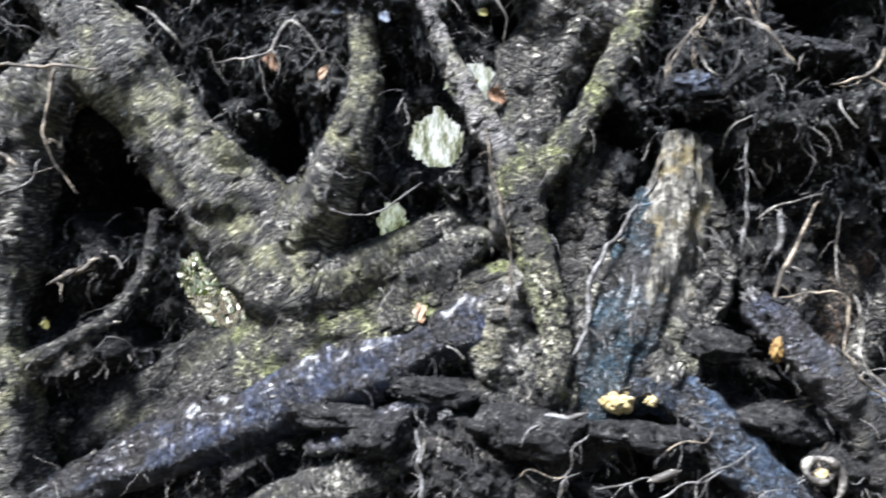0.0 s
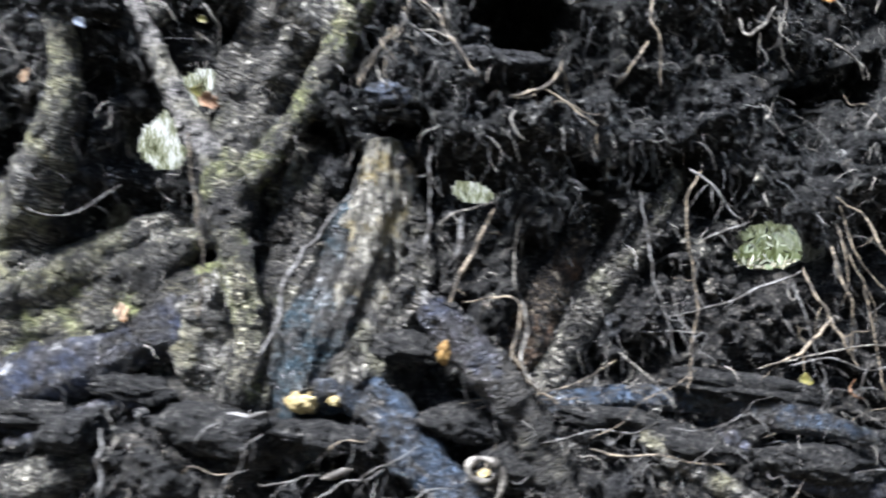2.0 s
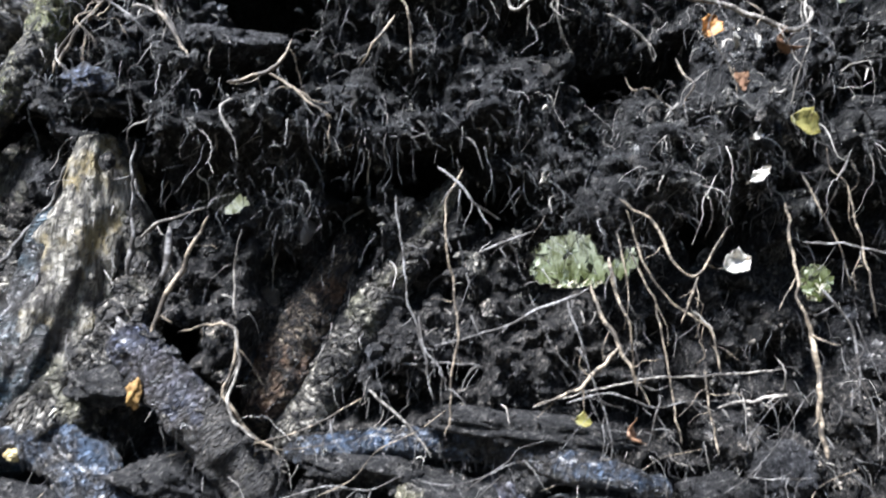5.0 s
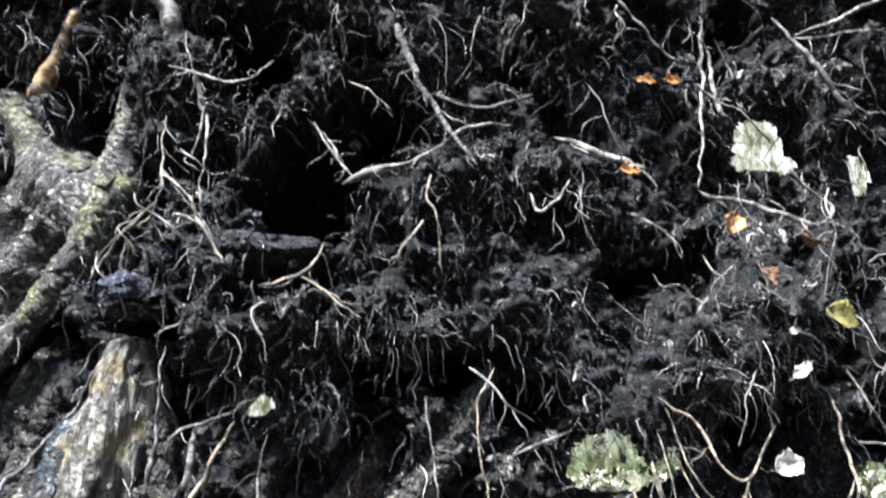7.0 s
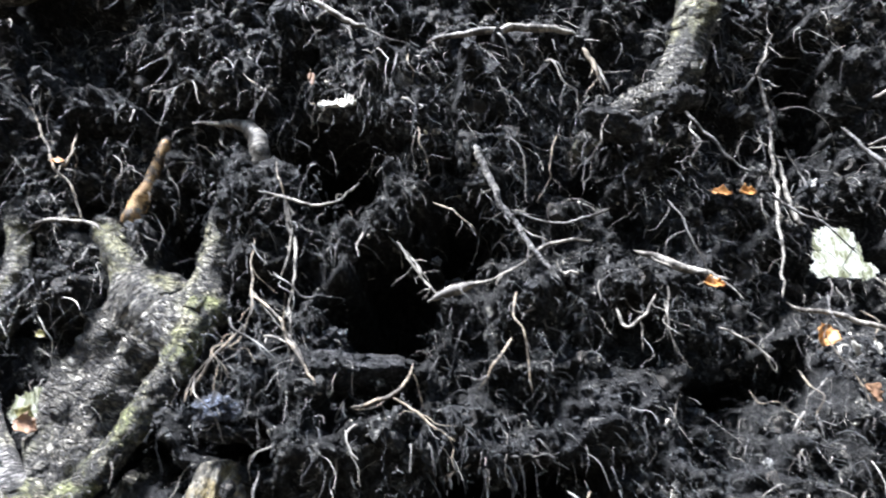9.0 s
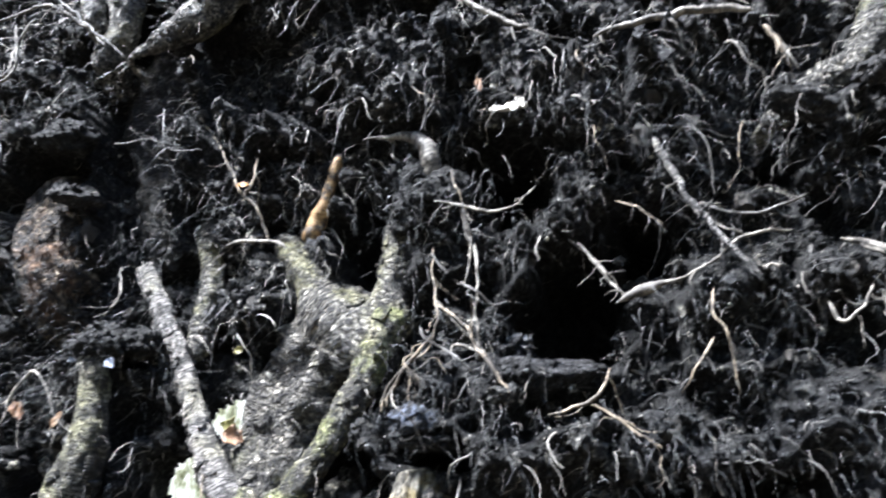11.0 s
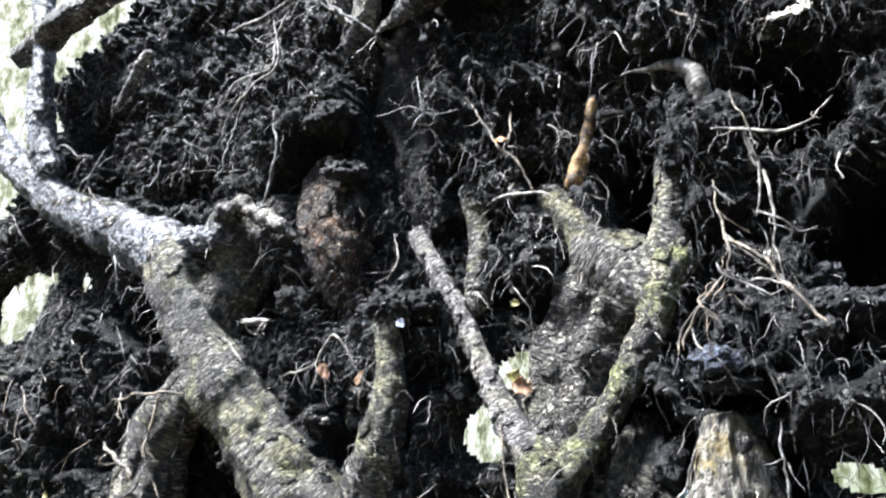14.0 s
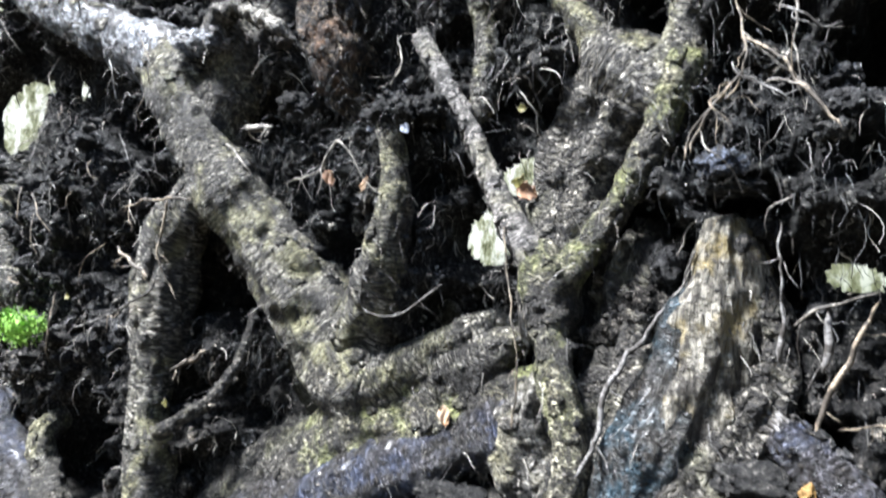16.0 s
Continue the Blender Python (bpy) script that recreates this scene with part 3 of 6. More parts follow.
root("under_root", "bark_scaly", crown, [(-0.53, 1.68, 2.17, 0.041), (-0.575, 1.60, 2.125, 0.055), (-0.635, 1.585, 2.06, 0.078), (-0.68, 1.585, 1.97, 0.082), (-0.735, 1.59, 1.86, 0.072), (-0.79, 1.69, 1.77, 0.055)], "brown flaking root behind the bend")
root("blue_root", "bark_blue", crown, [(0.327, 1.638, 1.01, 0.032), (0.376, 1.534, 1.013, 0.039), (0.439, 1.515, 1.017, 0.047), (0.505, 1.489, 0.971, 0.046), (0.558, 1.467, 0.91, 0.044), (0.614, 1.456, 0.852, 0.043), (0.69, 1.443, 0.797, 0.039), (0.73, 1.526, 0.767, 0.031)], "wet grey root running down, blue sheen in its colour")
root("bent_stub", "bark_white", crown, [(-1.078, 1.63, 2.096, 0.052), (-0.995, 1.53, 2.086, 0.062), (-0.86, 1.505, 2.062, 0.050), (-0.75, 1.488, 2.048, 0.041), (-0.675, 1.482, 2.046, 0.034), (-0.645, 1.482, 2.042, 0.022)], "bleached side stub of the bent root")
root("torn_wood", "bark_pale", crown, [(-0.70, 1.50, 2.045, 0.014), (-0.672, 1.468, 2.10, 0.022), (-0.61, 1.462, 2.112, 0.021), (-0.535, 1.463, 2.078, 0.019), (-0.47, 1.466, 2.038, 0.013), (-0.435, 1.47, 2.012, 0.006)], "torn pale slab of wood beside the bend")
root("broken_root", "bark_stick", None, [(-0.166, 1.612, 2.014, 0.019), (-0.155, 1.61, 1.995, 0.021), (-0.092, 1.608, 1.884, 0.022), (-0.01, 1.59, 1.743, 0.024), (0.055, 1.572, 1.619, 0.026), (0.113, 1.565, 1.522, 0.03), (0.164, 1.568, 1.443, 0.034)], "straight broken grey-barked root leaning against the crown")
root("curved_root", "bark_dusty", None, [(-0.599, 1.568, 1.386, 0.009), (-0.6, 1.55, 1.322, 0.012), (-0.613, 1.521, 1.241, 0.013), (-0.662, 1.492, 1.166, 0.014), (-0.738, 1.469, 1.114, 0.016), (-0.814, 1.468, 1.072, 0.022)], "smooth curved thin root bridging a dark hollow")
root("rusty_root_stub", "bark_rust", None, [(-0.445, 1.74, 2.25, 0.06), (-0.44, 1.645, 2.205, 0.078), (-0.43, 1.62, 2.14, 0.088), (-0.412, 1.612, 2.07, 0.088), (-0.40, 1.615, 2.0, 0.076), (-0.395, 1.63, 1.935, 0.056), (-0.39, 1.71, 1.87, 0.04)], "rust-brown flaking root stub above a hollow")
root("dark_root_column", "bark_dark", None, [(-0.31, 1.825, 2.74, 0.08), (-0.285, 1.755, 2.63, 0.095), (-0.258, 1.750, 2.52, 0.10), (-0.238, 1.750, 2.38, 0.092), (-0.224, 1.755, 2.26, 0.080), (-0.215, 1.765, 2.15, 0.064), (-0.21, 1.825, 2.08, 0.04)], "dark upright root column in the upper soil")
root("short_hanging_root", "bark", None, [(-0.041, 1.75, 2.145, 0.025), (-0.034, 1.656, 2.106, 0.031), (-0.019, 1.648, 2.013, 0.033), (-0.006, 1.637, 1.91, 0.032), (-0.015, 1.634, 1.831, 0.029), (-0.023, 1.624, 1.79, 0.01)], "short pale root end hanging in a hollow")
root("log_root", "bark_wet|bark_dark|0.36", None, [(0.583, 1.439, 1.208, 0.022), (0.635, 1.438, 1.161, 0.033), (0.695, 1.431, 1.094, 0.036), (0.756, 1.432, 1.024, 0.038), (0.811, 1.441, 0.95, 0.036), (0.853, 1.448, 0.854, 0.033), (0.869, 1.456, 0.758, 0.031), (0.876, 1.549, 0.718, 0.024)], "broken root end with grey weathered wood and yellow rot")
root("slanting_root", "bark_scaly", None, [(1.149, 1.713, 1.491, 0.017), (1.136, 1.618, 1.468, 0.021), (1.079, 1.594, 1.374, 0.028), (1.011, 1.593, 1.276, 0.032), (0.943, 1.605, 1.173, 0.035), (0.887, 1.616, 1.079, 0.036), (0.835, 1.62, 0.998, 0.035), (0.811, 1.712, 0.959, 0.028)], "smooth slanting brown root")
root("brown_root", "bark_rust", None, [(0.943, 1.741, 1.375, 0.028), (0.923, 1.649, 1.334, 0.035), (0.882, 1.647, 1.252, 0.044), (0.835, 1.641, 1.17, 0.048), (0.795, 1.628, 1.066, 0.045), (0.773, 1.712, 1.012, 0.036)], "rough brown root stained with rust")
root("horizontal_root", "bark_blue", None, [(0.845, 1.65, 0.984, 0.018), (0.873, 1.559, 0.987, 0.022), (1.029, 1.553, 1.003, 0.027), (1.186, 1.545, 0.996, 0.03), (1.29, 1.483, 0.983, 0.028), (1.393, 1.44, 0.973, 0.024), (1.462, 1.426, 0.951, 0.019), (1.484, 1.511, 0.944, 0.015)], "horizontal wet root along the foot of the bank")
root("low_root", "bark_pale", None, [(1.026, 1.602, 0.939, 0.015), (1.046, 1.511, 0.926, 0.018), (1.122, 1.505, 0.88, 0.024), (1.198, 1.499, 0.836, 0.028), (1.281, 1.479, 0.781, 0.029), (1.312, 1.562, 0.761, 0.023)], "pale peeling root low on the bank")
root("low_root", "bark_wet", None, [(1.195, 1.613, 0.951, 0.017), (1.218, 1.518, 0.936, 0.021), (1.291, 1.503, 0.89, 0.028), (1.383, 1.484, 0.851, 0.028), (1.504, 1.461, 0.835, 0.025), (1.623, 1.439, 0.788, 0.023), (1.65, 1.524, 0.777, 0.018)], "dark wet root low on the bank")
root("low_root", "bark", None, [(-0.502, 1.607, 0.664, 0.052), (-0.428, 1.515, 0.704, 0.064), (-0.305, 1.511, 0.773, 0.06), (-0.2, 1.521, 0.822, 0.048), (-0.128, 1.526, 0.849, 0.031), (-0.083, 1.524, 0.866, 0.017), (-0.063, 1.613, 0.873, 0.013)], "pale low root with torn fibres")
root("low_root", "bark_dark", None, [(0.179, 1.668, 0.944, 0.018), (0.208, 1.574, 0.94, 0.023), (0.368, 1.557, 0.917, 0.026), (0.514, 1.548, 0.939, 0.027), (0.659, 1.545, 0.937, 0.024), (0.796, 1.541, 0.95, 0.019), (0.82, 1.630, 0.952, 0.015)], "dark root under the broken stub")
root("low_root", "bark_dark", None, [(0.09, 1.619, 0.756, 0.03), (0.128, 1.527, 0.787, 0.038), (0.222, 1.524, 0.862, 0.034), (0.306, 1.530, 0.908, 0.029), (0.385, 1.536, 0.928, 0.024), (0.415, 1.628, 0.936, 0.019)], "dark muddy root low on the bank")
root("low_root", "bark_dark", None, [(0.033, 1.663, 1.024, 0.014), (0.052, 1.569, 1.014, 0.017), (0.131, 1.553, 0.977, 0.021), (0.202, 1.542, 0.957, 0.02), (0.289, 1.529, 0.967, 0.016), (0.31, 1.616, 0.969, 0.013)], "dark muddy root under the yellow wood")
root("low_root", "bark_wet", None, [(-0.273, 1.603, 0.89, 0.015), (-0.25, 1.516, 0.899, 0.019), (-0.151, 1.531, 0.938, 0.024), (-0.056, 1.546, 0.98, 0.025), (0.018, 1.556, 1.003, 0.019), (0.042, 1.650, 1.01, 0.015)], "wet grey root with torn fibres, blue sheen in its colour")
root("low_root", "bark_dark", None, [(-0.126, 1.634, 0.898, 0.013), (-0.105, 1.539, 0.9, 0.017), (-0.026, 1.522, 0.904, 0.02), (0.039, 1.513, 0.863, 0.022), (0.072, 1.503, 0.79, 0.021), (0.083, 1.590, 0.764, 0.017)], "dark crooked root low on the bank")
root("thin_root", "root_grey", None, [(-0.039, 1.433, 0.817, 0.004), (-0.046, 1.443, 0.889, 0.004), (-0.054, 1.463, 0.949, 0.003)], "grey upright rootlet low on the bank")
root("thin_root", "root_pale", None, [(0.392, 1.426, 0.856, 0.007), (0.425, 1.427, 0.87, 0.009), (0.45, 1.423, 0.884, 0.004)], "pale splinter of wood low on the bank")
root("thin_root", "root_grey", None, [(0.187, 1.458, 0.978, 0.003), (0.236, 1.456, 0.971, 0.007), (0.279, 1.453, 0.982, 0.003)], "thin bluish strip of wood under the root")
root("upper_root", "bark", None, [(1.506, 1.628, 2.581, 0.039), (1.485, 1.541, 2.521, 0.049), (1.444, 1.548, 2.404, 0.044), (1.405, 1.569, 2.325, 0.041), (1.332, 1.59, 2.289, 0.035), (1.259, 1.609, 2.247, 0.028), (1.215, 1.618, 2.219, 0.021), (1.193, 1.712, 2.204, 0.017)], "thick pale root curving out of the upper soil")
root("upper_root", "bark_pale", None, [(0.054, 1.593, 2.763, 0.038), (0.019, 1.5, 2.712, 0.048), (-0.039, 1.496, 2.626, 0.042), (-0.104, 1.495, 2.584, 0.03), (-0.168, 1.493, 2.545, 0.015), (-0.221, 1.495, 2.517, 0.006), (-0.228, 1.585, 2.513, 0.005)], "pale smooth-barked root tapering to a point")
root("upper_root", "bark_pale", None, [(-0.297, 1.633, 2.931, 0.039), (-0.296, 1.541, 2.869, 0.048), (-0.294, 1.537, 2.731, 0.044), (-0.299, 1.543, 2.645, 0.039), (-0.334, 1.561, 2.576, 0.036), (-0.354, 1.661, 2.535, 0.029)], "pale upright root in the upper soil")
root("upper_root", "bark_pale", None, [(-0.387, 1.598, 2.888, 0.025), (-0.383, 1.507, 2.847, 0.032), (-0.371, 1.505, 2.727, 0.03), (-0.361, 1.521, 2.663, 0.025), (-0.356, 1.619, 2.632, 0.02)], "pale upright root in the upper soil")
root("edge_root", "bark_white", None, [(-1.699, 1.429, 3.229, 0.035), (-1.618, 1.431, 3.004, 0.037), (-1.566, 1.429, 2.801, 0.034), (-1.538, 1.434, 2.643, 0.04), (-1.495, 1.448, 2.492, 0.045), (-1.438, 1.464, 2.385, 0.04)], "bleached upright root at the edge of the plate")
root("edge_root", "bark_pale", None, [(-1.75, 1.44, 2.90, 0.045), (-1.607, 1.43, 2.925, 0.05), (-1.521, 1.42, 2.94, 0.05), (-1.358, 1.42, 2.968, 0.047), (-1.178, 1.42, 2.997, 0.043), (-1.0, 1.44, 3.03, 0.04)], "bleached slanting trunk of root against the sky")
root("edge_root", "bark_pale", None, [(-0.986, 1.414, 2.675, 0.016), (-1.043, 1.416, 2.596, 0.019), (-1.11, 1.419, 2.502, 0.011)], "thin pale upright root")
root("left_low_root", "bark", None, [(-1.31, 1.575, 1.077, 0.03), (-1.288, 1.482, 1.033, 0.038), (-1.246, 1.478, 0.947, 0.045), (-1.19, 1.473, 0.851, 0.051), (-1.157, 1.56, 0.794, 0.041)], "pale root end in the low soil")
root("left_low_root", "bark_wet", None, [(-1.548, 1.559, 1.114, 0.044), (-1.497, 1.467, 1.065, 0.055), (-1.391, 1.461, 0.965, 0.061), (-1.252, 1.449, 0.847, 0.058), (-1.194, 1.534, 0.799, 0.046)], "wet grey root end in the low soil")
root("left_edge_root", "bark", None, [(-1.65, 1.59, 1.749, 0.034), (-1.618, 1.496, 1.704, 0.042), (-1.515, 1.482, 1.559, 0.049), (-1.461, 1.477, 1.423, 0.043), (-1.44, 1.565, 1.371, 0.035)], "grey root standing at the edge")
root("bent_pale_root", "root_pale", None, [(0.874, 1.47, 2.382, 0.004), (0.929, 1.465, 2.393, 0.006), (1.031, 1.46, 2.402, 0.008), (1.12, 1.465, 2.407, 0.007), (1.19, 1.475, 2.396, 0.004)], "long bent pale root lying on the upper soil")
root("bent_pale_root", "root_pale", None, [(0.55, 1.47, 2.57, 0.006), (0.603, 1.46, 2.524, 0.007), (0.685, 1.46, 2.456, 0.007), (0.75, 1.465, 2.421, 0.005)], "stout pale root slanting out of the upper soil")
root("bent_pale_root", "root_tan", None, [(1.20, 1.48, 2.362, 0.004), (1.207, 1.475, 2.349, 0.006), (1.226, 1.475, 2.311, 0.007), (1.235, 1.48, 2.263, 0.004)], "short crooked pale root on the upper soil")
root("long_hanging_root", "root_tan", None, [(0.726, 1.452, 1.392, 0.0025), (0.688, 1.45, 1.324, 0.004), (0.665, 1.45, 1.274, 0.0045), (0.641, 1.448, 1.215, 0.004), (0.634, 1.445, 1.17, 0.002)], "tan root drooping past the broken stub")
root("long_hanging_root", "root_grey", None, [(0.656, 1.462, 1.38, 0.003), (0.659, 1.46, 1.331, 0.006), (0.646, 1.462, 1.289, 0.003)], "short grey root hanging past the broken stub")
root("drooping_root", "root_grey", None, [(-0.527, 1.475, 2.34, 0.003), (-0.50, 1.47, 2.25, 0.004), (-0.515, 1.468, 2.17, 0.004), (-0.524, 1.466, 2.11, 0.003), (-0.60, 1.462, 2.06, 0.002)], "long grey rootlet drooping over the rusty stub")
root("drooping_root", "root_pale", None, [(-0.538, 1.45, 2.647, 0.003), (-0.509, 1.448, 2.495, 0.005), (-0.583, 1.45, 2.464, 0.004), (-0.66, 1.452, 2.40, 0.004), (-0.702, 1.455, 2.32, 0.003)], "kinked pale rootlet drooping over the upper soil")
root("drooping_root", "root_grey", None, [(-0.60, 1.46, 2.50, 0.003), (-0.64, 1.455, 2.38, 0.004), (-0.655, 1.45, 2.27, 0.004), (-0.70, 1.455, 2.19, 0.003)], "straight grey rootlet drooping over the upper soil")
root("white_tipped_root", "root_pale", None, [(0.877, 1.516, 1.821, 0.002), (0.904, 1.521, 1.84, 0.007), (0.941, 1.52, 1.851, 0.012), (0.978, 1.503, 1.855, 0.004), (1.042, 1.492, 1.878, 0.003), (1.106, 1.492, 1.92, 0.003), (1.193, 1.502, 1.937, 0.002)], "thin root with a torn white end")
root("straight_rootlet", "bark_stick", None, [(0.972, 1.49, 2.14, 0.006), (0.979, 1.487, 2.123, 0.0075), (0.997, 1.485, 2.063, 0.0075), (1.021, 1.483, 2.007, 0.007), (1.06, 1.48, 1.932, 0.006), (1.123, 1.477, 1.85, 0.003)], "straight mottled grey root lying on the soil shelf")
root("knobbed_root", "root_pale", None, [(1.278, 1.534, 1.923, 0.005), (1.318, 1.537, 1.91, 0.009), (1.358, 1.537, 1.886, 0.009), (1.4, 1.536, 1.874, 0.007), (1.443, 1.535, 1.862, 0.006)], "stout pale root lying on the shelf, knobbed")
root("long_rootlet", "root_pale", None, [(1.508, 1.462, 1.79, 0.002), (1.532, 1.463, 1.776, 0.004), (1.601, 1.464, 1.763, 0.005), (1.658, 1.464, 1.746, 0.005), (1.718, 1.464, 1.723, 0.005), (1.749, 1.463, 1.756, 0.004), (1.72, 1.473, 1.791, 0.003), (1.682, 1.482, 1.838, 0.003)], "kinked pale root lying over leaf litter")
root("hanging_root", "root_pale", None, [(1.662, 1.603, 2.51, 0.004), (1.612, 1.603, 2.371, 0.004), (1.611, 1.604, 2.254, 0.005), (1.598, 1.594, 2.124, 0.005), (1.579, 1.583, 1.988, 0.004), (1.555, 1.573, 1.836, 0.003)], "long pale root hanging straight down")
root("hanging_root", "root_pale", None, [(1.616, 1.623, 2.209, 0.003), (1.619, 1.614, 2.121, 0.005), (1.628, 1.605, 2.017, 0.006), (1.645, 1.602, 2.003, 0.002)], "short thick hanging root")
root("hanging_root", "root_grey", None, [(1.643, 1.632, 2.2, 0.002), (1.663, 1.622, 2.112, 0.003), (1.674, 1.612, 2.014, 0.002)], "grey hanging rootlet on the soil bank")
root("branch_root", "root_pale", None, [(1.648, 1.583, 2.462, 0.003), (1.601, 1.583, 2.368, 0.004), (1.55, 1.583, 2.298, 0.004)], "pale forked rootlet on the soil bank")
root("orange_stub", "root_orange", None, [(0.284, 1.625, 2.262, 0.010), (0.271, 1.62, 2.191, 0.0125), (0.252, 1.625, 2.126, 0.0145), (0.232, 1.63, 2.075, 0.019), (0.222, 1.635, 2.045, 0.012)], "orange-brown peeled root stub standing upright")
root("hooked_root", "root_pale", None, [(0.386, 1.574, 2.269, 0.004), (0.45, 1.557, 2.254, 0.008), (0.493, 1.542, 2.233, 0.014), (0.517, 1.534, 2.192, 0.017), (0.522, 1.544, 2.154, 0.017), (0.514, 1.558, 2.124, 0.009)], "hooked pale root end sticking out of dark soil")
root("forked_hanging_root", "root_tan", None, [(0.526, 1.547, 1.981, 0.002), (0.532, 1.533, 1.911, 0.003), (0.541, 1.523, 1.85, 0.004), (0.543, 1.512, 1.793, 0.003), (0.526, 1.512, 1.754, 0.002), (0.491, 1.502, 1.725, 0.002), (0.457, 1.503, 1.683, 0.003), (0.446, 1.502, 1.639, 0.002)], "forked reddish-tan root hanging in front of bark")
root("forked_hanging_root", "root_tan", None, [(0.541, 1.522, 1.85, 0.003), (0.572, 1.512, 1.822, 0.003), (0.605, 1.502, 1.789, 0.003), (0.63, 1.483, 1.737, 0.004), (0.651, 1.472, 1.703, 0.003), (0.686, 1.462, 1.655, 0.002)], "pale side root crossing the soil")
root("forked_hanging_root", "root_pale", None, [(0.594, 1.502, 2.044, 0.003), (0.607, 1.503, 1.986, 0.004), (0.624, 1.504, 1.926, 0.004), (0.626, 1.492, 1.847, 0.003), (0.624, 1.492, 1.785, 0.002), (0.629, 1.487, 1.733, 0.002)], "pale hanging root with a swollen elbow")
root("forked_hanging_root", "root_pale", None, [(0.54, 1.502, 2.057, 0.002), (0.6, 1.497, 2.04, 0.003), (0.652, 1.492, 2.022, 0.003), (0.701, 1.482, 2.026, 0.002), (0.744, 1.482, 2.061, 0.002)], "pale rootlet reaching sideways")
root("thin_root", "root_pale", None, [(0.574, 1.492, 1.754, 0.002), (0.597, 1.482, 1.756, 0.003), (0.627, 1.477, 1.741, 0.002)], "short pale curl of root")
root("thin_root", "root_tan", None, [(0.515, 1.492, 1.75, 0.002), (0.491, 1.482, 1.73, 0.002), (0.516, 1.482, 1.697, 0.002), (0.525, 1.481, 1.686, 0.001)], "tan curl of root")
root("thin_root", "root_tan", None, [(-0.083, 1.593, 2.408, 0.004), (-0.007, 1.573, 2.312, 0.004), (0.043, 1.563, 2.226, 0.004), (0.084, 1.553, 2.153, 0.004), (0.132, 1.553, 2.107, 0.003), (0.16, 1.562, 2.031, 0.003)], "pale branched rootlet on the soil bank")
root("thin_root", "root_tan", None, [(0.104, 1.572, 2.252, 0.003), (0.11, 1.553, 2.176, 0.003), (0.091, 1.553, 2.145, 0.003)], "pale branched rootlet on the soil bank")
root("thin_root", "root_pale", None, [(0.038, 1.573, 2.025, 0.003), (0.105, 1.564, 2.036, 0.005), (0.185, 1.563, 2.024, 0.004), (0.205, 1.562, 2.006, 0.002)], "pale broken root lying across the soil")
root("thin_root", "root_pale", None, [(-0.501, 1.473, 2.678, 0.003), (-0.542, 1.464, 2.584, 0.005), (-0.542, 1.464, 2.504, 0.005), (-0.661, 1.463, 2.494, 0.004), (-0.704, 1.463, 2.443, 0.003)], "kinked pale rootlet on the soil bank")
root("thin_root", "root_pale", None, [(-0.708, 1.443, 2.653, 0.004), (-0.564, 1.444, 2.661, 0.004), (-0.448, 1.443, 2.685, 0.004), (-0.336, 1.453, 2.607, 0.004), (-0.266, 1.463, 2.538, 0.004)], "pale rootlet arching over soil")
root("thin_root", "root_grey", None, [(-0.491, 1.424, 2.78, 0.004), (-0.392, 1.424, 2.669, 0.004), (-0.301, 1.434, 2.581, 0.004), (-0.189, 1.443, 2.482, 0.003)], "grey rootlet crossing pale roots")
root("thin_root", "root_pale", None, [(0.812, 1.522, 1.953, 0.003), (0.842, 1.502, 1.907, 0.003), (0.87, 1.502, 1.861, 0.002)], "pale rootlet on the soil bank")
root("thin_root", "root_pale", None, [(0.796, 1.563, 1.981, 0.003), (0.833, 1.553, 1.938, 0.003), (0.87, 1.533, 1.875, 0.003), (0.904, 1.522, 1.834, 0.002)], "pale rootlet on the soil bank")
root("thin_root", "root_pale", None, [(1.219, 1.473, 1.793, 0.003), (1.227, 1.463, 1.752, 0.003), (1.26, 1.462, 1.768, 0.003), (1.287, 1.472, 1.814, 0.002)], "pale crooked rootlet on the soil bank")
root("thin_root", "root_pale", None, [(1.31, 1.478, 1.855, 0.003), (1.308, 1.472, 1.814, 0.003), (1.297, 1.472, 1.729, 0.002)], "pale rootlet hanging from the shelf")
root("thin_root", "root_pale", None, [(1.389, 1.472, 1.747, 0.003), (1.427, 1.468, 1.727, 0.003), (1.459, 1.467, 1.701, 0.003), (1.471, 1.467, 1.666, 0.002)], "pale curved rootlet on the soil bank")
root("thin_root", "root_pale", None, [(1.218, 1.492, 2.348, 0.003), (1.24, 1.493, 2.306, 0.004), (1.252, 1.492, 2.257, 0.003)], "short pale rootlet on the soil bank")
root("thin_root", "root_grey", None, [(1.374, 1.553, 2.299, 0.003), (1.431, 1.563, 2.236, 0.004), (1.476, 1.573, 2.18, 0.004), (1.536, 1.583, 2.117, 0.003)], "straight dark rootlet on the soil bank")
root("thin_root", "root_pale", None, [(1.742, 1.503, 2.123, 0.003), (1.79, 1.484, 2.13, 0.004), (1.864, 1.464, 2.163, 0.005), (1.949, 1.443, 2.2, 0.004)], "pale rootlet fanning outwards")
root("thin_root", "root_pale", None, [(1.741, 1.502, 2.116, 0.003), (1.798, 1.483, 2.113, 0.003), (1.898, 1.463, 2.117, 0.003)], "pale rootlet fanning outwards")
root("thin_root", "root_pale", None, [(1.804, 1.534, 2.256, 0.004), (1.85, 1.524, 2.277, 0.004), (1.916, 1.504, 2.305, 0.005), (2.008, 1.483, 2.352, 0.004)], "pale rootlet fanning outwards")
root("thin_root", "root_pale", None, [(1.85, 1.523, 2.283, 0.003), (1.878, 1.512, 2.332, 0.003), (1.91, 1.502, 2.396, 0.002)], "pale rootlet on the soil bank")
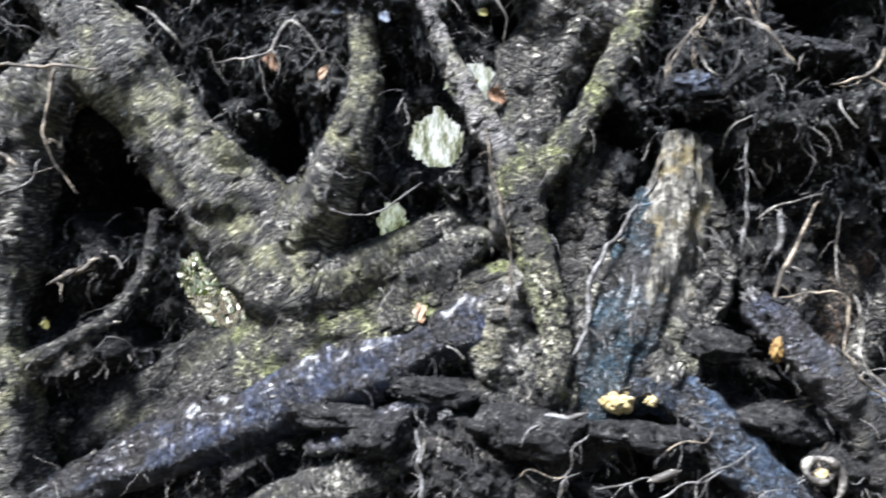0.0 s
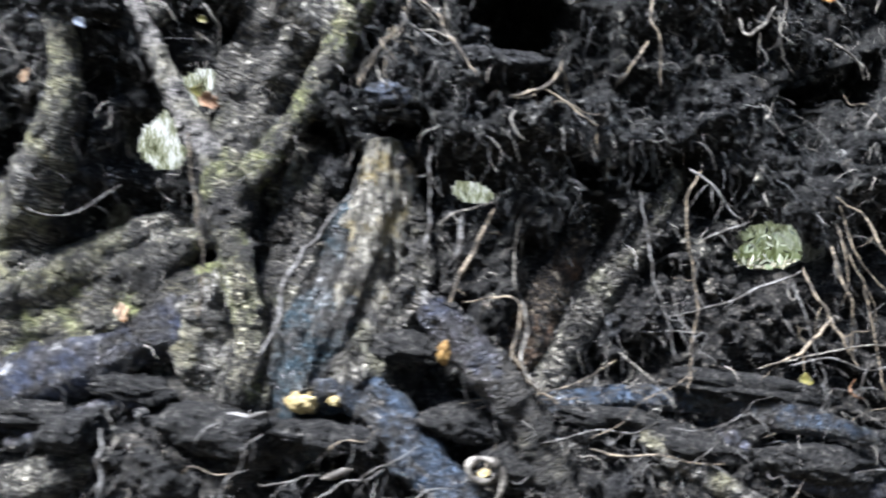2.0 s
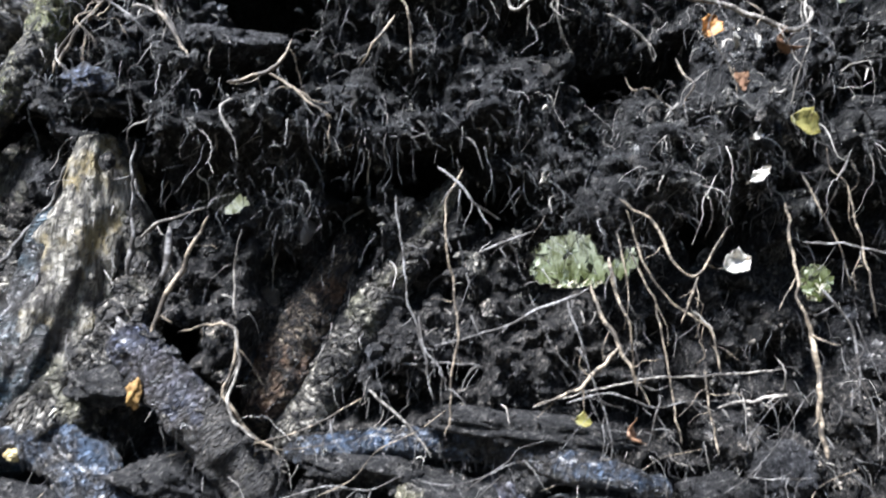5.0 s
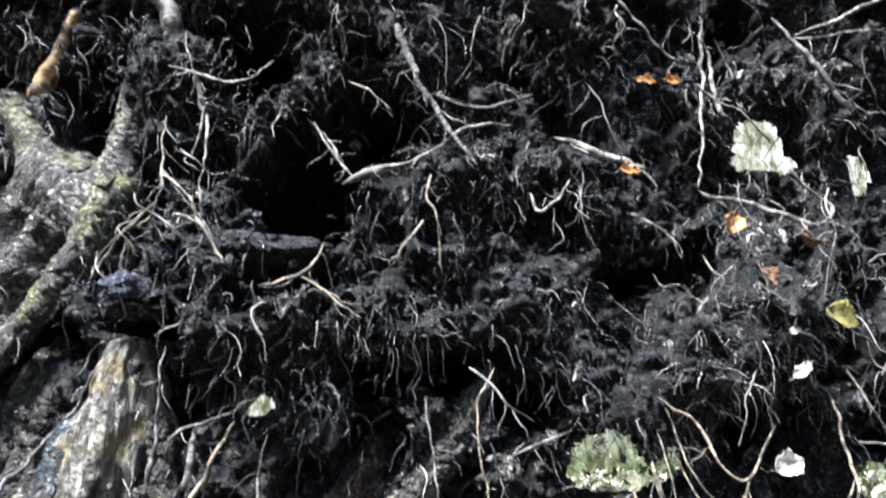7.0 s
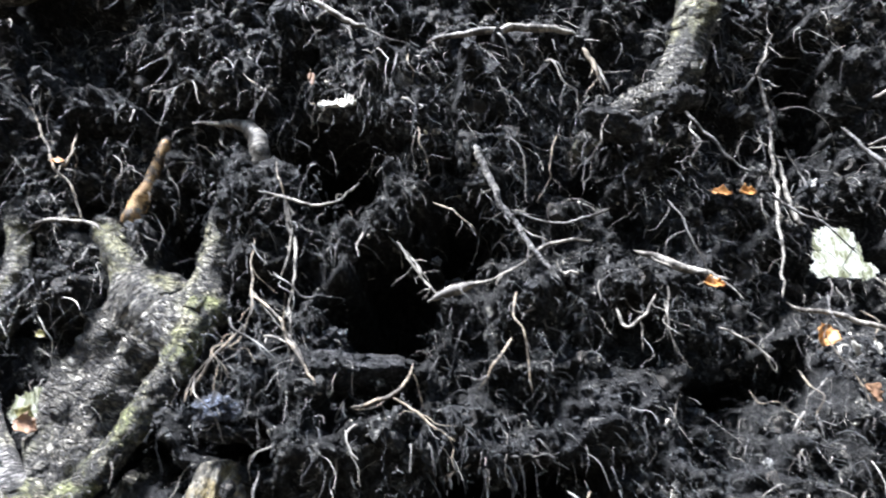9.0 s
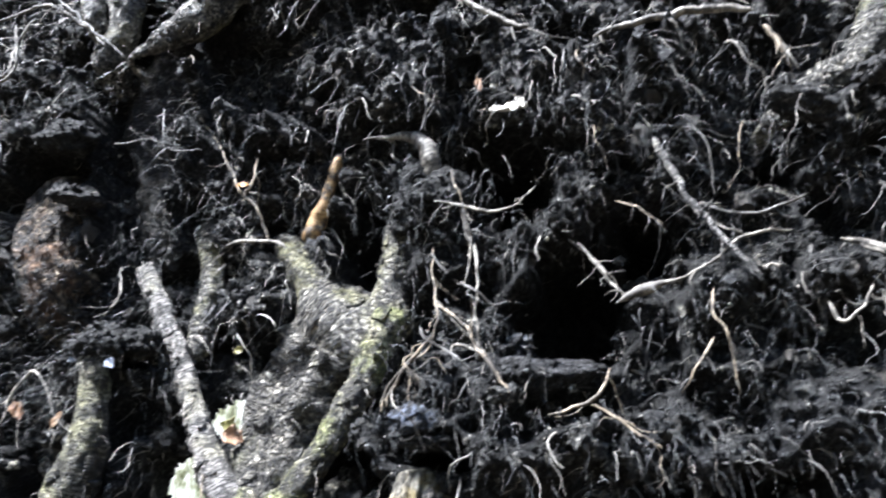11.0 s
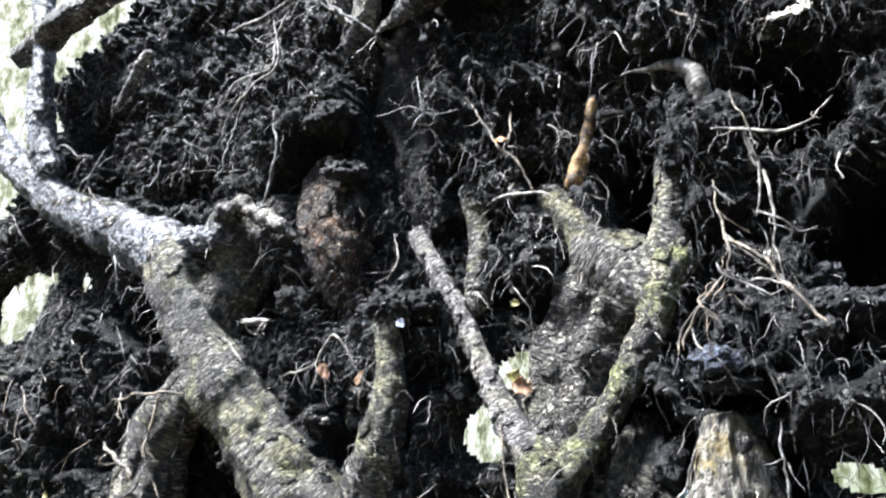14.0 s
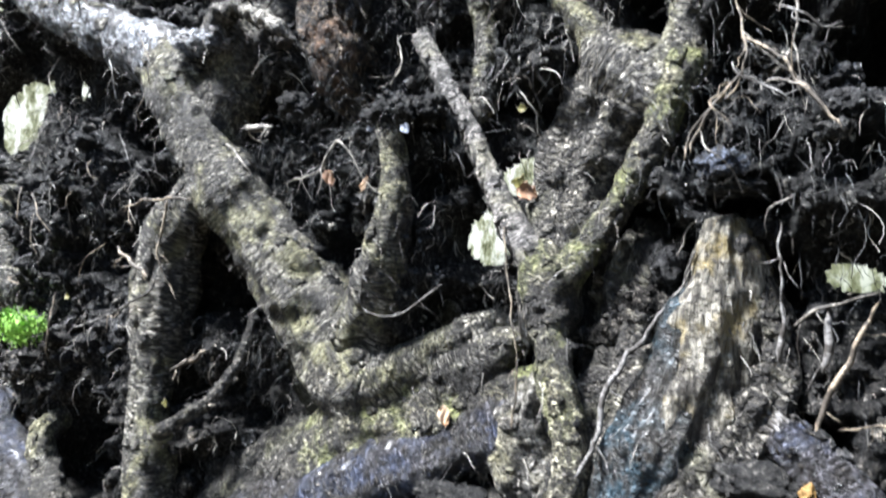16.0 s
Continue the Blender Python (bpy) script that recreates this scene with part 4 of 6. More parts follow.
root("thin_root", "root_grey", None, [(1.732, 1.553, 2.2, 0.004), (1.774, 1.544, 2.128, 0.005), (1.812, 1.535, 2.051, 0.006), (1.853, 1.534, 1.976, 0.005)], "dark bent root at the edge of the bank")
root("thin_root", "root_grey", None, [(1.238, 1.552, 2.025, 0.003), (1.166, 1.532, 1.99, 0.002), (1.111, 1.532, 1.99, 0.002), (1.045, 1.542, 2.02, 0.002)], "grey rootlet on the soil bank")
root("thin_root", "root_tan", None, [(0.746, 1.452, 1.616, 0.002), (0.788, 1.453, 1.625, 0.003), (0.817, 1.448, 1.636, 0.004), (0.843, 1.448, 1.661, 0.003), (0.853, 1.452, 1.694, 0.002)], "reddish forked twig lying on the soil")
root("thin_root", "root_tan", None, [(0.822, 1.447, 1.632, 0.003), (0.857, 1.443, 1.609, 0.003), (0.882, 1.437, 1.584, 0.003), (0.925, 1.432, 1.557, 0.002)], "reddish twig fork on the soil")
root("hanging_root", "root_pale", None, [(0.6, 1.503, 2.049, 0.003), (0.612, 1.503, 1.967, 0.004), (0.609, 1.503, 1.917, 0.003), (0.6, 1.502, 1.873, 0.003)], "pale hanging root on the soil bank")
root("long_hanging_root", "root_tan", None, [(1.369, 1.502, 1.287, 0.003), (1.383, 1.483, 1.235, 0.004), (1.406, 1.463, 1.181, 0.004), (1.428, 1.453, 1.136, 0.003), (1.45, 1.442, 1.088, 0.002)], "long tan root hanging in front of a bright gap")
root("long_hanging_root", "root_tan", None, [(1.406, 1.462, 1.181, 0.003), (1.365, 1.452, 1.14, 0.003), (1.321, 1.442, 1.106, 0.003), (1.261, 1.442, 1.084, 0.002)], "tan side root curving away")
root("long_hanging_root", "root_tan", None, [(1.139, 1.472, 1.482, 0.002), (1.115, 1.472, 1.415, 0.002), (1.115, 1.472, 1.339, 0.002), (1.132, 1.472, 1.263, 0.002), (1.137, 1.462, 1.19, 0.002), (1.122, 1.462, 1.117, 0.002), (1.125, 1.462, 1.044, 0.002)], "long thin hanging root")
root("long_hanging_root", "root_grey", None, [(1.028, 1.502, 1.437, 0.002), (1.041, 1.492, 1.349, 0.002), (1.049, 1.482, 1.263, 0.002), (1.074, 1.472, 1.18, 0.002), (1.098, 1.461, 1.09, 0.002)], "long thin hanging root")
root("long_hanging_root", "root_tan", None, [(1.676, 1.422, 1.423, 0.003), (1.682, 1.413, 1.33, 0.003), (1.688, 1.403, 1.249, 0.003), (1.706, 1.394, 1.187, 0.005), (1.708, 1.384, 1.11, 0.005), (1.711, 1.374, 1.01, 0.005)], "long tan root hanging to the ground")
root("long_hanging_root", "root_tan", None, [(1.403, 1.452, 1.429, 0.002), (1.457, 1.442, 1.391, 0.003), (1.476, 1.432, 1.348, 0.003), (1.491, 1.422, 1.316, 0.002), (1.527, 1.422, 1.302, 0.002), (1.576, 1.421, 1.381, 0.002)], "curved tan root on the soil bank")
root("long_hanging_root", "root_tan", None, [(1.423, 1.462, 1.34, 0.002), (1.461, 1.452, 1.265, 0.002), (1.475, 1.442, 1.192, 0.002), (1.488, 1.432, 1.094, 0.002), (1.497, 1.422, 1.025, 0.002)], "thin tan hanging root")
root("long_hanging_root", "root_tan", None, [(1.42, 1.462, 1.416, 0.002), (1.448, 1.452, 1.321, 0.002), (1.491, 1.442, 1.256, 0.002), (1.551, 1.432, 1.211, 0.002), (1.564, 1.421, 1.14, 0.002)], "thin tan hanging root")
root("long_hanging_root", "root_tan", None, [(1.527, 1.422, 1.302, 0.002), (1.517, 1.423, 1.266, 0.003), (1.502, 1.422, 1.22, 0.002)], "short tan root on the soil bank")
root("long_hanging_root", "root_pale", None, [(0.772, 1.422, 1.219, 0.003), (0.782, 1.413, 1.176, 0.003), (0.778, 1.403, 1.125, 0.003), (0.771, 1.392, 1.093, 0.003), (0.82, 1.382, 1.044, 0.002)], "pale root hanging over the broken log root")
root("long_hanging_root", "root_grey", None, [(1.692, 1.402, 1.357, 0.003), (1.739, 1.372, 1.349, 0.002), (1.801, 1.342, 1.336, 0.002)], "pinkish straight rootlet on the soil bank")
root("long_hanging_root", "root_pale", None, [(0.984, 1.492, 1.108, 0.003), (1.038, 1.473, 1.061, 0.003), (1.093, 1.452, 1.002, 0.002)], "pale rootlet leaning on the low roots")
root("long_hanging_root", "root_grey", None, [(1.173, 1.562, 1.334, 0.002), (1.223, 1.552, 1.357, 0.003), (1.278, 1.542, 1.377, 0.002)], "grey straight rootlet on the soil bank")
root("long_hanging_root", "root_grey", None, [(1.078, 1.542, 1.173, 0.002), (1.19, 1.522, 1.199, 0.003), (1.286, 1.502, 1.244, 0.003), (1.369, 1.502, 1.275, 0.002)], "grey straight rootlet on the soil bank")
root("long_hanging_root", "root_grey", None, [(1.044, 1.532, 1.14, 0.002), (1.112, 1.522, 1.146, 0.002), (1.189, 1.512, 1.14, 0.002)], "grey straight rootlet on the soil bank")
root("long_hanging_root", "root_pale", None, [(1.26, 1.462, 1.08, 0.002), (1.395, 1.442, 1.119, 0.002), (1.5, 1.422, 1.135, 0.002), (1.665, 1.402, 1.147, 0.002)], "pale rootlet lying over low roots")
root("long_hanging_root", "root_pale", None, [(1.553, 1.422, 1.086, 0.003), (1.613, 1.412, 1.097, 0.003), (1.668, 1.402, 1.109, 0.003)], "pale broken rootlet on the soil bank")
root("long_hanging_root", "root_tan", None, [(1.533, 1.412, 1.145, 0.002), (1.536, 1.402, 1.081, 0.002), (1.548, 1.392, 1.014, 0.002)], "tan hanging rootlet on the soil bank")
root("long_hanging_root", "root_tan", None, [(1.781, 1.422, 1.452, 0.002), (1.798, 1.412, 1.34, 0.002), (1.815, 1.402, 1.231, 0.002)], "tan hanging rootlet on the soil bank")
root("long_hanging_root", "root_pale", None, [(0.538, 1.523, 1.857, 0.003), (0.584, 1.513, 1.802, 0.003), (0.633, 1.493, 1.739, 0.003), (0.678, 1.472, 1.663, 0.002)], "pale root crossing the bark")
root("side_rootlet", "root_tan", None, [(0.545, 1.502, 1.787, 0.002), (0.498, 1.502, 1.741, 0.003), (0.462, 1.502, 1.68, 0.003), (0.454, 1.502, 1.649, 0.002)], "tan rootlet clinging to bark")
root("long_hanging_root", "root_grey", None, [(0.592, 1.472, 1.516, 0.002), (0.596, 1.472, 1.431, 0.002), (0.595, 1.473, 1.374, 0.003), (0.59, 1.475, 1.327, 0.006), (0.585, 1.472, 1.299, 0.003)], "grey hanging root with a thick torn end")
root("long_hanging_root", "root_pale", None, [(1.306, 1.502, 1.814, 0.002), (1.309, 1.492, 1.759, 0.002), (1.313, 1.491, 1.708, 0.002)], "pale hanging rootlet on the soil bank")
root("long_hanging_root", "root_pale", None, [(0.773, 1.462, 1.374, 0.002), (0.762, 1.462, 1.3, 0.002), (0.769, 1.461, 1.226, 0.002)], "grey hanging rootlet on the soil bank")
root("clinging_root", "root_grey", None, [(0.455, 1.542, 1.49, 0.003), (0.415, 1.543, 1.412, 0.003), (0.371, 1.538, 1.352, 0.004), (0.327, 1.529, 1.292, 0.005), (0.3, 1.516, 1.241, 0.0055), (0.294, 1.501, 1.183, 0.0055), (0.279, 1.484, 1.136, 0.005), (0.252, 1.473, 1.086, 0.003)], "long thin grey root clinging to the wet buttress")
root("crossing_rootlet", "root_tan", None, [(-0.902, 1.403, 1.624, 0.003), (-0.808, 1.393, 1.639, 0.004), (-0.722, 1.389, 1.638, 0.004), (-0.641, 1.392, 1.632, 0.003)], "pale rootlet crossing the bark")
root("crossing_rootlet", "root_tan", None, [(-0.718, 1.388, 1.637, 0.004), (-0.724, 1.383, 1.573, 0.003), (-0.728, 1.382, 1.493, 0.003), (-0.679, 1.391, 1.401, 0.002)], "pale rootlet hanging over the bark")
root("long_hanging_root", "root_pale", None, [(0.606, 1.462, 1.357, 0.002), (0.646, 1.452, 1.383, 0.003), (0.684, 1.442, 1.396, 0.002), (0.727, 1.431, 1.409, 0.002)], "pale rootlet on the soil bank")
root("long_hanging_root", "root_tan", None, [(0.085, 1.532, 1.548, 0.002), (0.1, 1.523, 1.457, 0.003), (0.119, 1.502, 1.37, 0.002), (0.136, 1.492, 1.275, 0.002), (0.127, 1.486, 1.162, 0.002)], "tan rootlet hanging over the hollow")
root("thin_root", "root_grey", None, [(-1.093, 1.422, 1.33, 0.003), (-0.912, 1.403, 1.371, 0.003), (-0.779, 1.393, 1.421, 0.003), (-0.742, 1.392, 1.467, 0.002)], "grey twig across the soil")
root("thin_root", "root_tan", None, [(-0.929, 1.413, 1.533, 0.004), (-0.839, 1.404, 1.484, 0.005), (-0.79, 1.403, 1.453, 0.003)], "reddish torn root on the soil bank")
root("bark_strip", "root_tan", None, [(-0.769, 1.463, 1.229, 0.003), (-0.733, 1.481, 1.251, 0.007), (-0.68, 1.498, 1.28, 0.004)], "splintered strip of yellow wood")
root("thin_root", "root_pale", None, [(-0.208, 1.573, 2.01, 0.003), (-0.175, 1.553, 1.932, 0.004), (-0.199, 1.543, 1.881, 0.003)], "pale rootlet on the soil bank")
root("thin_root", "root_pale", None, [(-0.226, 1.483, 1.668, 0.003), (-0.297, 1.492, 1.753, 0.003), (-0.35, 1.482, 1.686, 0.003), (-0.448, 1.482, 1.668, 0.002)], "pale rootlet on the soil bank")
root("thin_root", "root_pale", None, [(-0.552, 1.454, 1.81, 0.005), (-0.51, 1.457, 1.798, 0.009), (-0.454, 1.453, 1.798, 0.003)], "pale broken root end")
root("thin_root", "root_pale", None, [(-0.582, 1.433, 1.764, 0.003), (-0.521, 1.428, 1.717, 0.004), (-0.497, 1.432, 1.683, 0.003)], "pale rootlet over bark")
root("thin_root", "root_grey", None, [(-0.198, 1.472, 1.496, 0.002), (-0.231, 1.502, 1.391, 0.002), (-0.144, 1.502, 1.368, 0.002), (-0.043, 1.512, 1.431, 0.002)], "thin grey rootlet on the soil bank")
root("thin_root", "root_tan", None, [(0.658, 1.502, 1.202, 0.002), (0.76, 1.443, 1.216, 0.003), (0.773, 1.433, 1.166, 0.004), (0.761, 1.423, 1.107, 0.003), (0.796, 1.423, 1.051, 0.003), (0.851, 1.422, 1.01, 0.002)], "pale root hanging before the low soil")


FURROWED = {"broken_stub": 0.30, "buttress_root": 0.30, "web_root": 0.26, "foot_root": 0.14, "root_collar": 0.20, "rusty_root_stub": 0.12, "blue_root": 0.16, "log_root": 0.12, "heart_root": 0.05, "ledge_root": 0.06, "dark_root_column": 0.14, "bent_stub": 0.14, "torn_wood": 0.16}


def build_roots():
    lines = []
    for name, mat, parent, pts, label in ALL_ROOTS:
        if max(p[3] for p in pts) < 0.0055:
            pts[:] = [(x, y, z, r * 0.88) for x, y, z, r in pts]
        rm = sum(p[3] for p in pts) / len(pts)
        lines.append((rm, spline(pts, max(0.0052, min(0.009, rm * 0.14)) if rm > 0.012 else 0.007)))
        q = lines[-1][1]
        SPINES.append(q[::max(1, int(max(rm, 0.01) * 0.4 / 0.005))])
    crown_ids = [k for k, r in enumerate(ALL_ROOTS) if r[2] is crown]
    for k, (name, mat, parent, pts, label) in enumerate(ALL_ROOTS):
        rm, q = lines[k]
        thick = rm > 0.012
        nseg = int(np.clip(rm * 6.28 / 0.006, 7, 56))
        v, f, uv, nn = tube(q, nseg, 0.18 if thick else 0.3, 0.0021 if thick else 0.0, k, rm * 0.10 if thick else min(rm * 2.0, 0.005), FURROWED.get(name, 0.0))
        ROOT_SKIN.append((v, nn, thick))
        if parent is crown:
            other = np.vstack([SPINES[j] for j in crown_ids if j != k])
            lo, hi = v.min(0) - 0.1, v.max(0) + 0.1
            other = other[np.all((other[:, :3] > lo - other[:, 3:]) & (other[:, :3] < hi + other[:, 3:]), axis=1)]
            if len(other):
                sd = np.full(len(v), 9.0)
                for s in range(0, len(v), 4000):
                    dd = np.linalg.norm(v[s:s + 4000, None] - other[None, :, :3], axis=2) - other[None, :, 3]
                    sd[s:s + 4000] = dd.min(1)
                gap_k = 0.055
                v = v + nn * (np.clip(gap_k - np.abs(sd), 0, None) ** 2 / (3.2 * gap_k))[:, None]
        skins = mat.split("|")
        me = mesh_from(name, v, f, MAT[skins[0]], uv)
        if len(skins) > 1:
            me.materials.append(MAT[skins[1]])
            at = v[f[:, 0]]
            second = uv[f[:, 0], 1] + 0.10 * fbm(at * 17, 3, 6) > float(skins[2]) * uv[:, 1].max()
            me.polygons.foreach_set("material_index", second.astype(np.int32))
        ob = new(name, me)
        if rm > 0.022 and not MAT[skins[0]].name.startswith(("wet", "bleached", "stripped")):
            peel(ob, v, nn, len(q), nseg, skins[0], k)
        if parent is not None:
            ob.parent = parent
            tagged(ob, label)
        else:
            tagged(ob, label, "root", "roots of the upturned tree")
        for end in TORN.get(name, ()):
            torn_end(ob, q, end, k)
        if not thick and len(q) > 10:
            branch_off(ob, q, rm, mat, k)


TORN = {"broken_root": (0,), "orange_stub": (0,), "log_root": (0,), "rusty_root_stub": (0,), "short_hanging_root": (-1,), "slanting_root": (0,), "horizontal_root": (-1,), "bent_stub": (-1,), "brown_root": (0,), "hooked_root": (0,)}


def torn_end(ob, q, end, seed):
    """Splinters standing out of a broken root end."""
    rnd = random.Random(seed + 500)
    c, r = q[end, :3], max(q[2 if end == 0 else -3, 3], 0.004)
    d = q[end, :3] - q[3 if end == 0 else -4, :3]
    d = d / np.linalg.norm(d)
    u = np.cross(d, [0.3, 0.2, 0.9])
    u /= np.linalg.norm(u)
    w = np.cross(d, u)
    verts, faces = [], []
    for k in range(16):
        a, s = rnd.uniform(0, 6.283), r * math.sqrt(rnd.random()) * 0.82
        base = c + (u * math.cos(a) + w * math.sin(a)) * s - d * r * 0.35
        tip = base + d * r * rnd.uniform(0.4, 0.95) + (u * rnd.gauss(0, 0.12) + w * rnd.gauss(0, 0.12)) * r
        t, n0 = r * rnd.uniform(0.09, 0.20), len(verts)
        ring = [u * math.cos(b) + w * math.sin(b) for b in (0.0, 1.57, 3.14, 4.71)]
        verts += [base + e * t for e in ring] + [tip + e * t * 0.25 for e in ring]
        faces += [(n0 + i, n0 + (i + 1) % 4, n0 + 4 + (i + 1) % 4, n0 + 4 + i) for i in range(4)] + [(n0 + 4, n0 + 5, n0 + 6, n0 + 7)]
    verts = np.array(verts)
    uv = np.column_stack([verts[:, 0], verts[:, 2]])
    part("torn_end", mesh_from("torn_end", verts, np.array(faces), MAT["root_grey"], uv), ob, "splintered grey broken end")


def peel(ob, v, nn, rings, nseg, mat, seed):
    """Loose plates of bark lifting off a thick root."""
    rnd = random.Random(seed + 100)
    g, gn = v.reshape(rings, nseg + 1, 3), nn.reshape(rings, nseg + 1, 3)
    for _ in range(max(2, min(26, rings // 5))):
        hi, wi = rnd.randint(3, 5), rnd.randint(3, 5)
        if rings < hi + 8 or nseg < wi + 4:
            continue
        for _try in range(12):
            i, j = rnd.randrange(3, rings - hi - 3), rnd.randrange(0, nseg - wi)
            if gn[i, j][1] < -0.35:
                break
        else:
            continue
        a, n = g[i:i + hi + 1, j:j + wi + 1], gn[i:i + hi + 1, j:j + wi + 1]
        lift = np.linspace(0.0006, rnd.uniform(0.0012, 0.0028), hi + 1)[::rnd.choice((1, -1))][:, None, None]
        jag = np.array([[rnd.uniform(-0.0018, 0.0018) for _ in range(wi + 1)] for _ in range(hi + 1)])[..., None]
        top, low = a + n * (lift + 0.0010), a + n * (lift * 0.8)
        top = top + np.roll(n, 1, axis=-1) * jag
        low = low + np.roll(n, 1, axis=-1) * jag
        pts = np.vstack([top.reshape(-1, 3), low.reshape(-1, 3)])
        w = wi + 1
        cells = [(r * w + c, (r + 1) * w + c, (r + 1) * w + c + 1, r * w + c + 1) for r in range(hi) for c in range(wi)
                 if not ((r in (0, hi - 1)) and (c in (0, wi - 1)) and rnd.random() < 0.8)]
        edges = {}
        for q in cells:
            for e in zip(q, q[1:] + q[:1]):
                edges[e] = True
        m = (hi + 1) * w
        faces = [c[::-1] for c in cells] + [tuple(m + x for x in c) for c in cells]
        faces += [(e[0], e[1], m + e[1], m + e[0]) for e in edges if (e[1], e[0]) not in edges]
        uv = np.column_stack([pts[:, 0] * 0.8 + seed, pts[:, 2]])
        part("bark_plate", mesh_from("bark_plate", pts, np.array(faces), MAT[mat], uv), ob)


def branch_off(ob, line, rm, mat, seed):
    """Short side rootlets on a thin root."""
    rnd = random.Random(seed)
    for _ in range(rnd.choice((2, 3, 3, 4))):
        at = line[rnd.randrange(2, len(line) - 2)]
        d = Vector((rnd.gauss(0, 0.8), rnd.gauss(-0.15, 0.35), rnd.gauss(-0.6, 0.5))).normalized()
        ln, pts, p = rnd.uniform(0.025, 0.09), [], Vector(at[:3])
        for i in range(5):
            pts.append((*p, max(0.0005, rm * (0.50 - 0.08 * i))))
            d = (d + Vector((rnd.gauss(0, 0.4), rnd.gauss(0, 0.2), rnd.gauss(-0.15, 0.4)))).normalized()
            p = p + d * ln / 4
        v, f, uv, nn = tube(spline(pts, 0.006), 5, 0.2, 0.0, seed, 0.0015)
        part("side_rootlet", mesh_from("side_rootlet", v, f, MAT[mat], uv), ob)


build_roots()
SPINE = np.vstack(SPINES)
THICK = SPINE[SPINE[:, 3] > 0.013]


def over_root(x, z):
    """How far (in metres) points of the bank lie outside the outline of the thick roots."""
    out = np.full(len(x), 9.0)
    for s in range(0, len(x), 4000):
        d = np.hypot(x[s:s + 4000, None] - THICK[None, :, 0], z[s:s + 4000, None] - THICK[None, :, 2]) - THICK[None, :, 3]
        out[s:s + 4000] = d.min(1)
    return out


# ---------- the bank of soil held by the roots ----------
HOLLOWS, GAPS = [], []


def hollow(x, z, rx, rz, turn, depth):
    HOLLOWS.append((x, z, rx, rz, radians(turn), depth))


def gap(x, z, rx, rz, turn, back, leanx, leanz):
    """An opening right through the bank, with the bank hollowed towards the side from which it opens."""
    GAPS.append((x, z, rx, rz, radians(turn), back, leanx, leanz))


hollow(-1.565, 2.239, 0.17, 0.104, 20, 0.45)
hollow(0.102, 1.735, 0.055, 0.079, 0, 0.42)
hollow(0.532, 1.572, 0.063, 0.037, 0, 0.35)
hollow(-0.724, 1.45, 0.06, 0.105, 10, 0.45)
hollow(-0.461, 1.197, 0.131, 0.085, -20, 0.45)
hollow(0.586, 1.43, 0.03, 0.065, 0, 0.3)
hollow(0.123, 1.256, 0.039, 0.053, 0, 0.3)
hollow(-0.341, 1.522, 0.061, 0.081, 30, 0.22)
hollow(-0.007, 1.639, 0.062, 0.049, 0, 0.3)
hollow(-1.024, 1.872, 0.066, 0.083, 0, 0.25)
hollow(-1.234, 0.982, 0.1, 0.1, 0, 0.25)
hollow(-1.235, 2.405, 0.15, 0.12, 0, 0.45)
hollow(0.373, 2.038, 0.08, 0.139, 0, 0.5)
hollow(0.128, 1.747, 0.049, 0.085, 0, 0.4)
hollow(0.723, 1.842, 0.083, 0.068, 0, 0.4)
hollow(0.665, 2.192, 0.115, 0.069, 0, 0.4)
hollow(-0.235, 2.37, 0.12, 0.16, 0, 0.20)
hollow(-0.459, 1.882, 0.087, 0.044, 0, 0.2)
hollow(-0.288, 1.846, 0.055, 0.055, 0, 0.2)
hollow(0.791, 1.86, 0.103, 0.092, 0, 0.42)
hollow(0.932, 2.005, 0.083, 0.071, 0, 0.42)
hollow(1.209, 2.106, 0.049, 0.061, 20, 0.35)
hollow(1.694, 2.282, 0.063, 0.139, 0, 0.4)
hollow(1.501, 2.226, 0.075, 0.088, 20, 0.2)
hollow(0.674, 2.121, 0.086, 0.073, 0, 0.35)
hollow(1.756, 1.989, 0.071, 0.071, 0, 0.15)
hollow(0.938, 1.479, 0.071, 0.047, 0, 0.42)
hollow(1.06, 1.49, 0.064, 0.043, 0, 0.42)
hollow(1.224, 1.424, 0.064, 0.064, 0, 0.42)
hollow(0.757, 1.807, 0.098, 0.055, 0, 0.4)
hollow(1.424, 1.672, 0.11, 0.039, 10, 0.3)
hollow(1.606, 1.385, 0.065, 0.065, 0, 0.25)
hollow(1.143, 1.117, 0.063, 0.025, 0, 0.18)
hollow(1.884, 1.304, 0.054, 0.086, 0, 0.3)
hollow(1.54, 1.679, 0.044, 0.066, 0, 0.2)
hollow(-0.696, 1.43, 0.086, 0.081, 20, 0.45)
hollow(-0.579, 1.161, 0.135, 0.074, 0, 0.4)
hollow(0.045, 1.747, 0.049, 0.111, 0, 0.4)
hollow(0.113, 1.278, 0.042, 0.054, 0, 0.3)
hollow(0.359, 1.512, 0.074, 0.074, 30, 0.3)
hollow(0.429, 0.856, 0.086, 0.069, 0, 0.3)
hollow(0.605, 1.161, 0.074, 0.037, -10, 0.22)
hollow(-0.356, 1.536, 0.062, 0.074, 0, 0.2)
hollow(-0.11, 1.641, 0.044, 0.074, 0, 0.25)
hollow(0.769, 1.629, 0.074, 0.049, 0, 0.12)
hollow(0.74, 0.809, 0.07, 0.047, 0, 0.25)
hollow(0.511, 1.144, 0.069, 0.034, -10, 0.2)
hollow(0.403, 0.87, 0.069, 0.034, 0, 0.25)
hollow(1.731, 0.851, 0.085, 0.073, 0, 0.25)
gap(-0.011, 1.544, 0.057, 0.062, 30, 1.69, -0.007, 0.147)
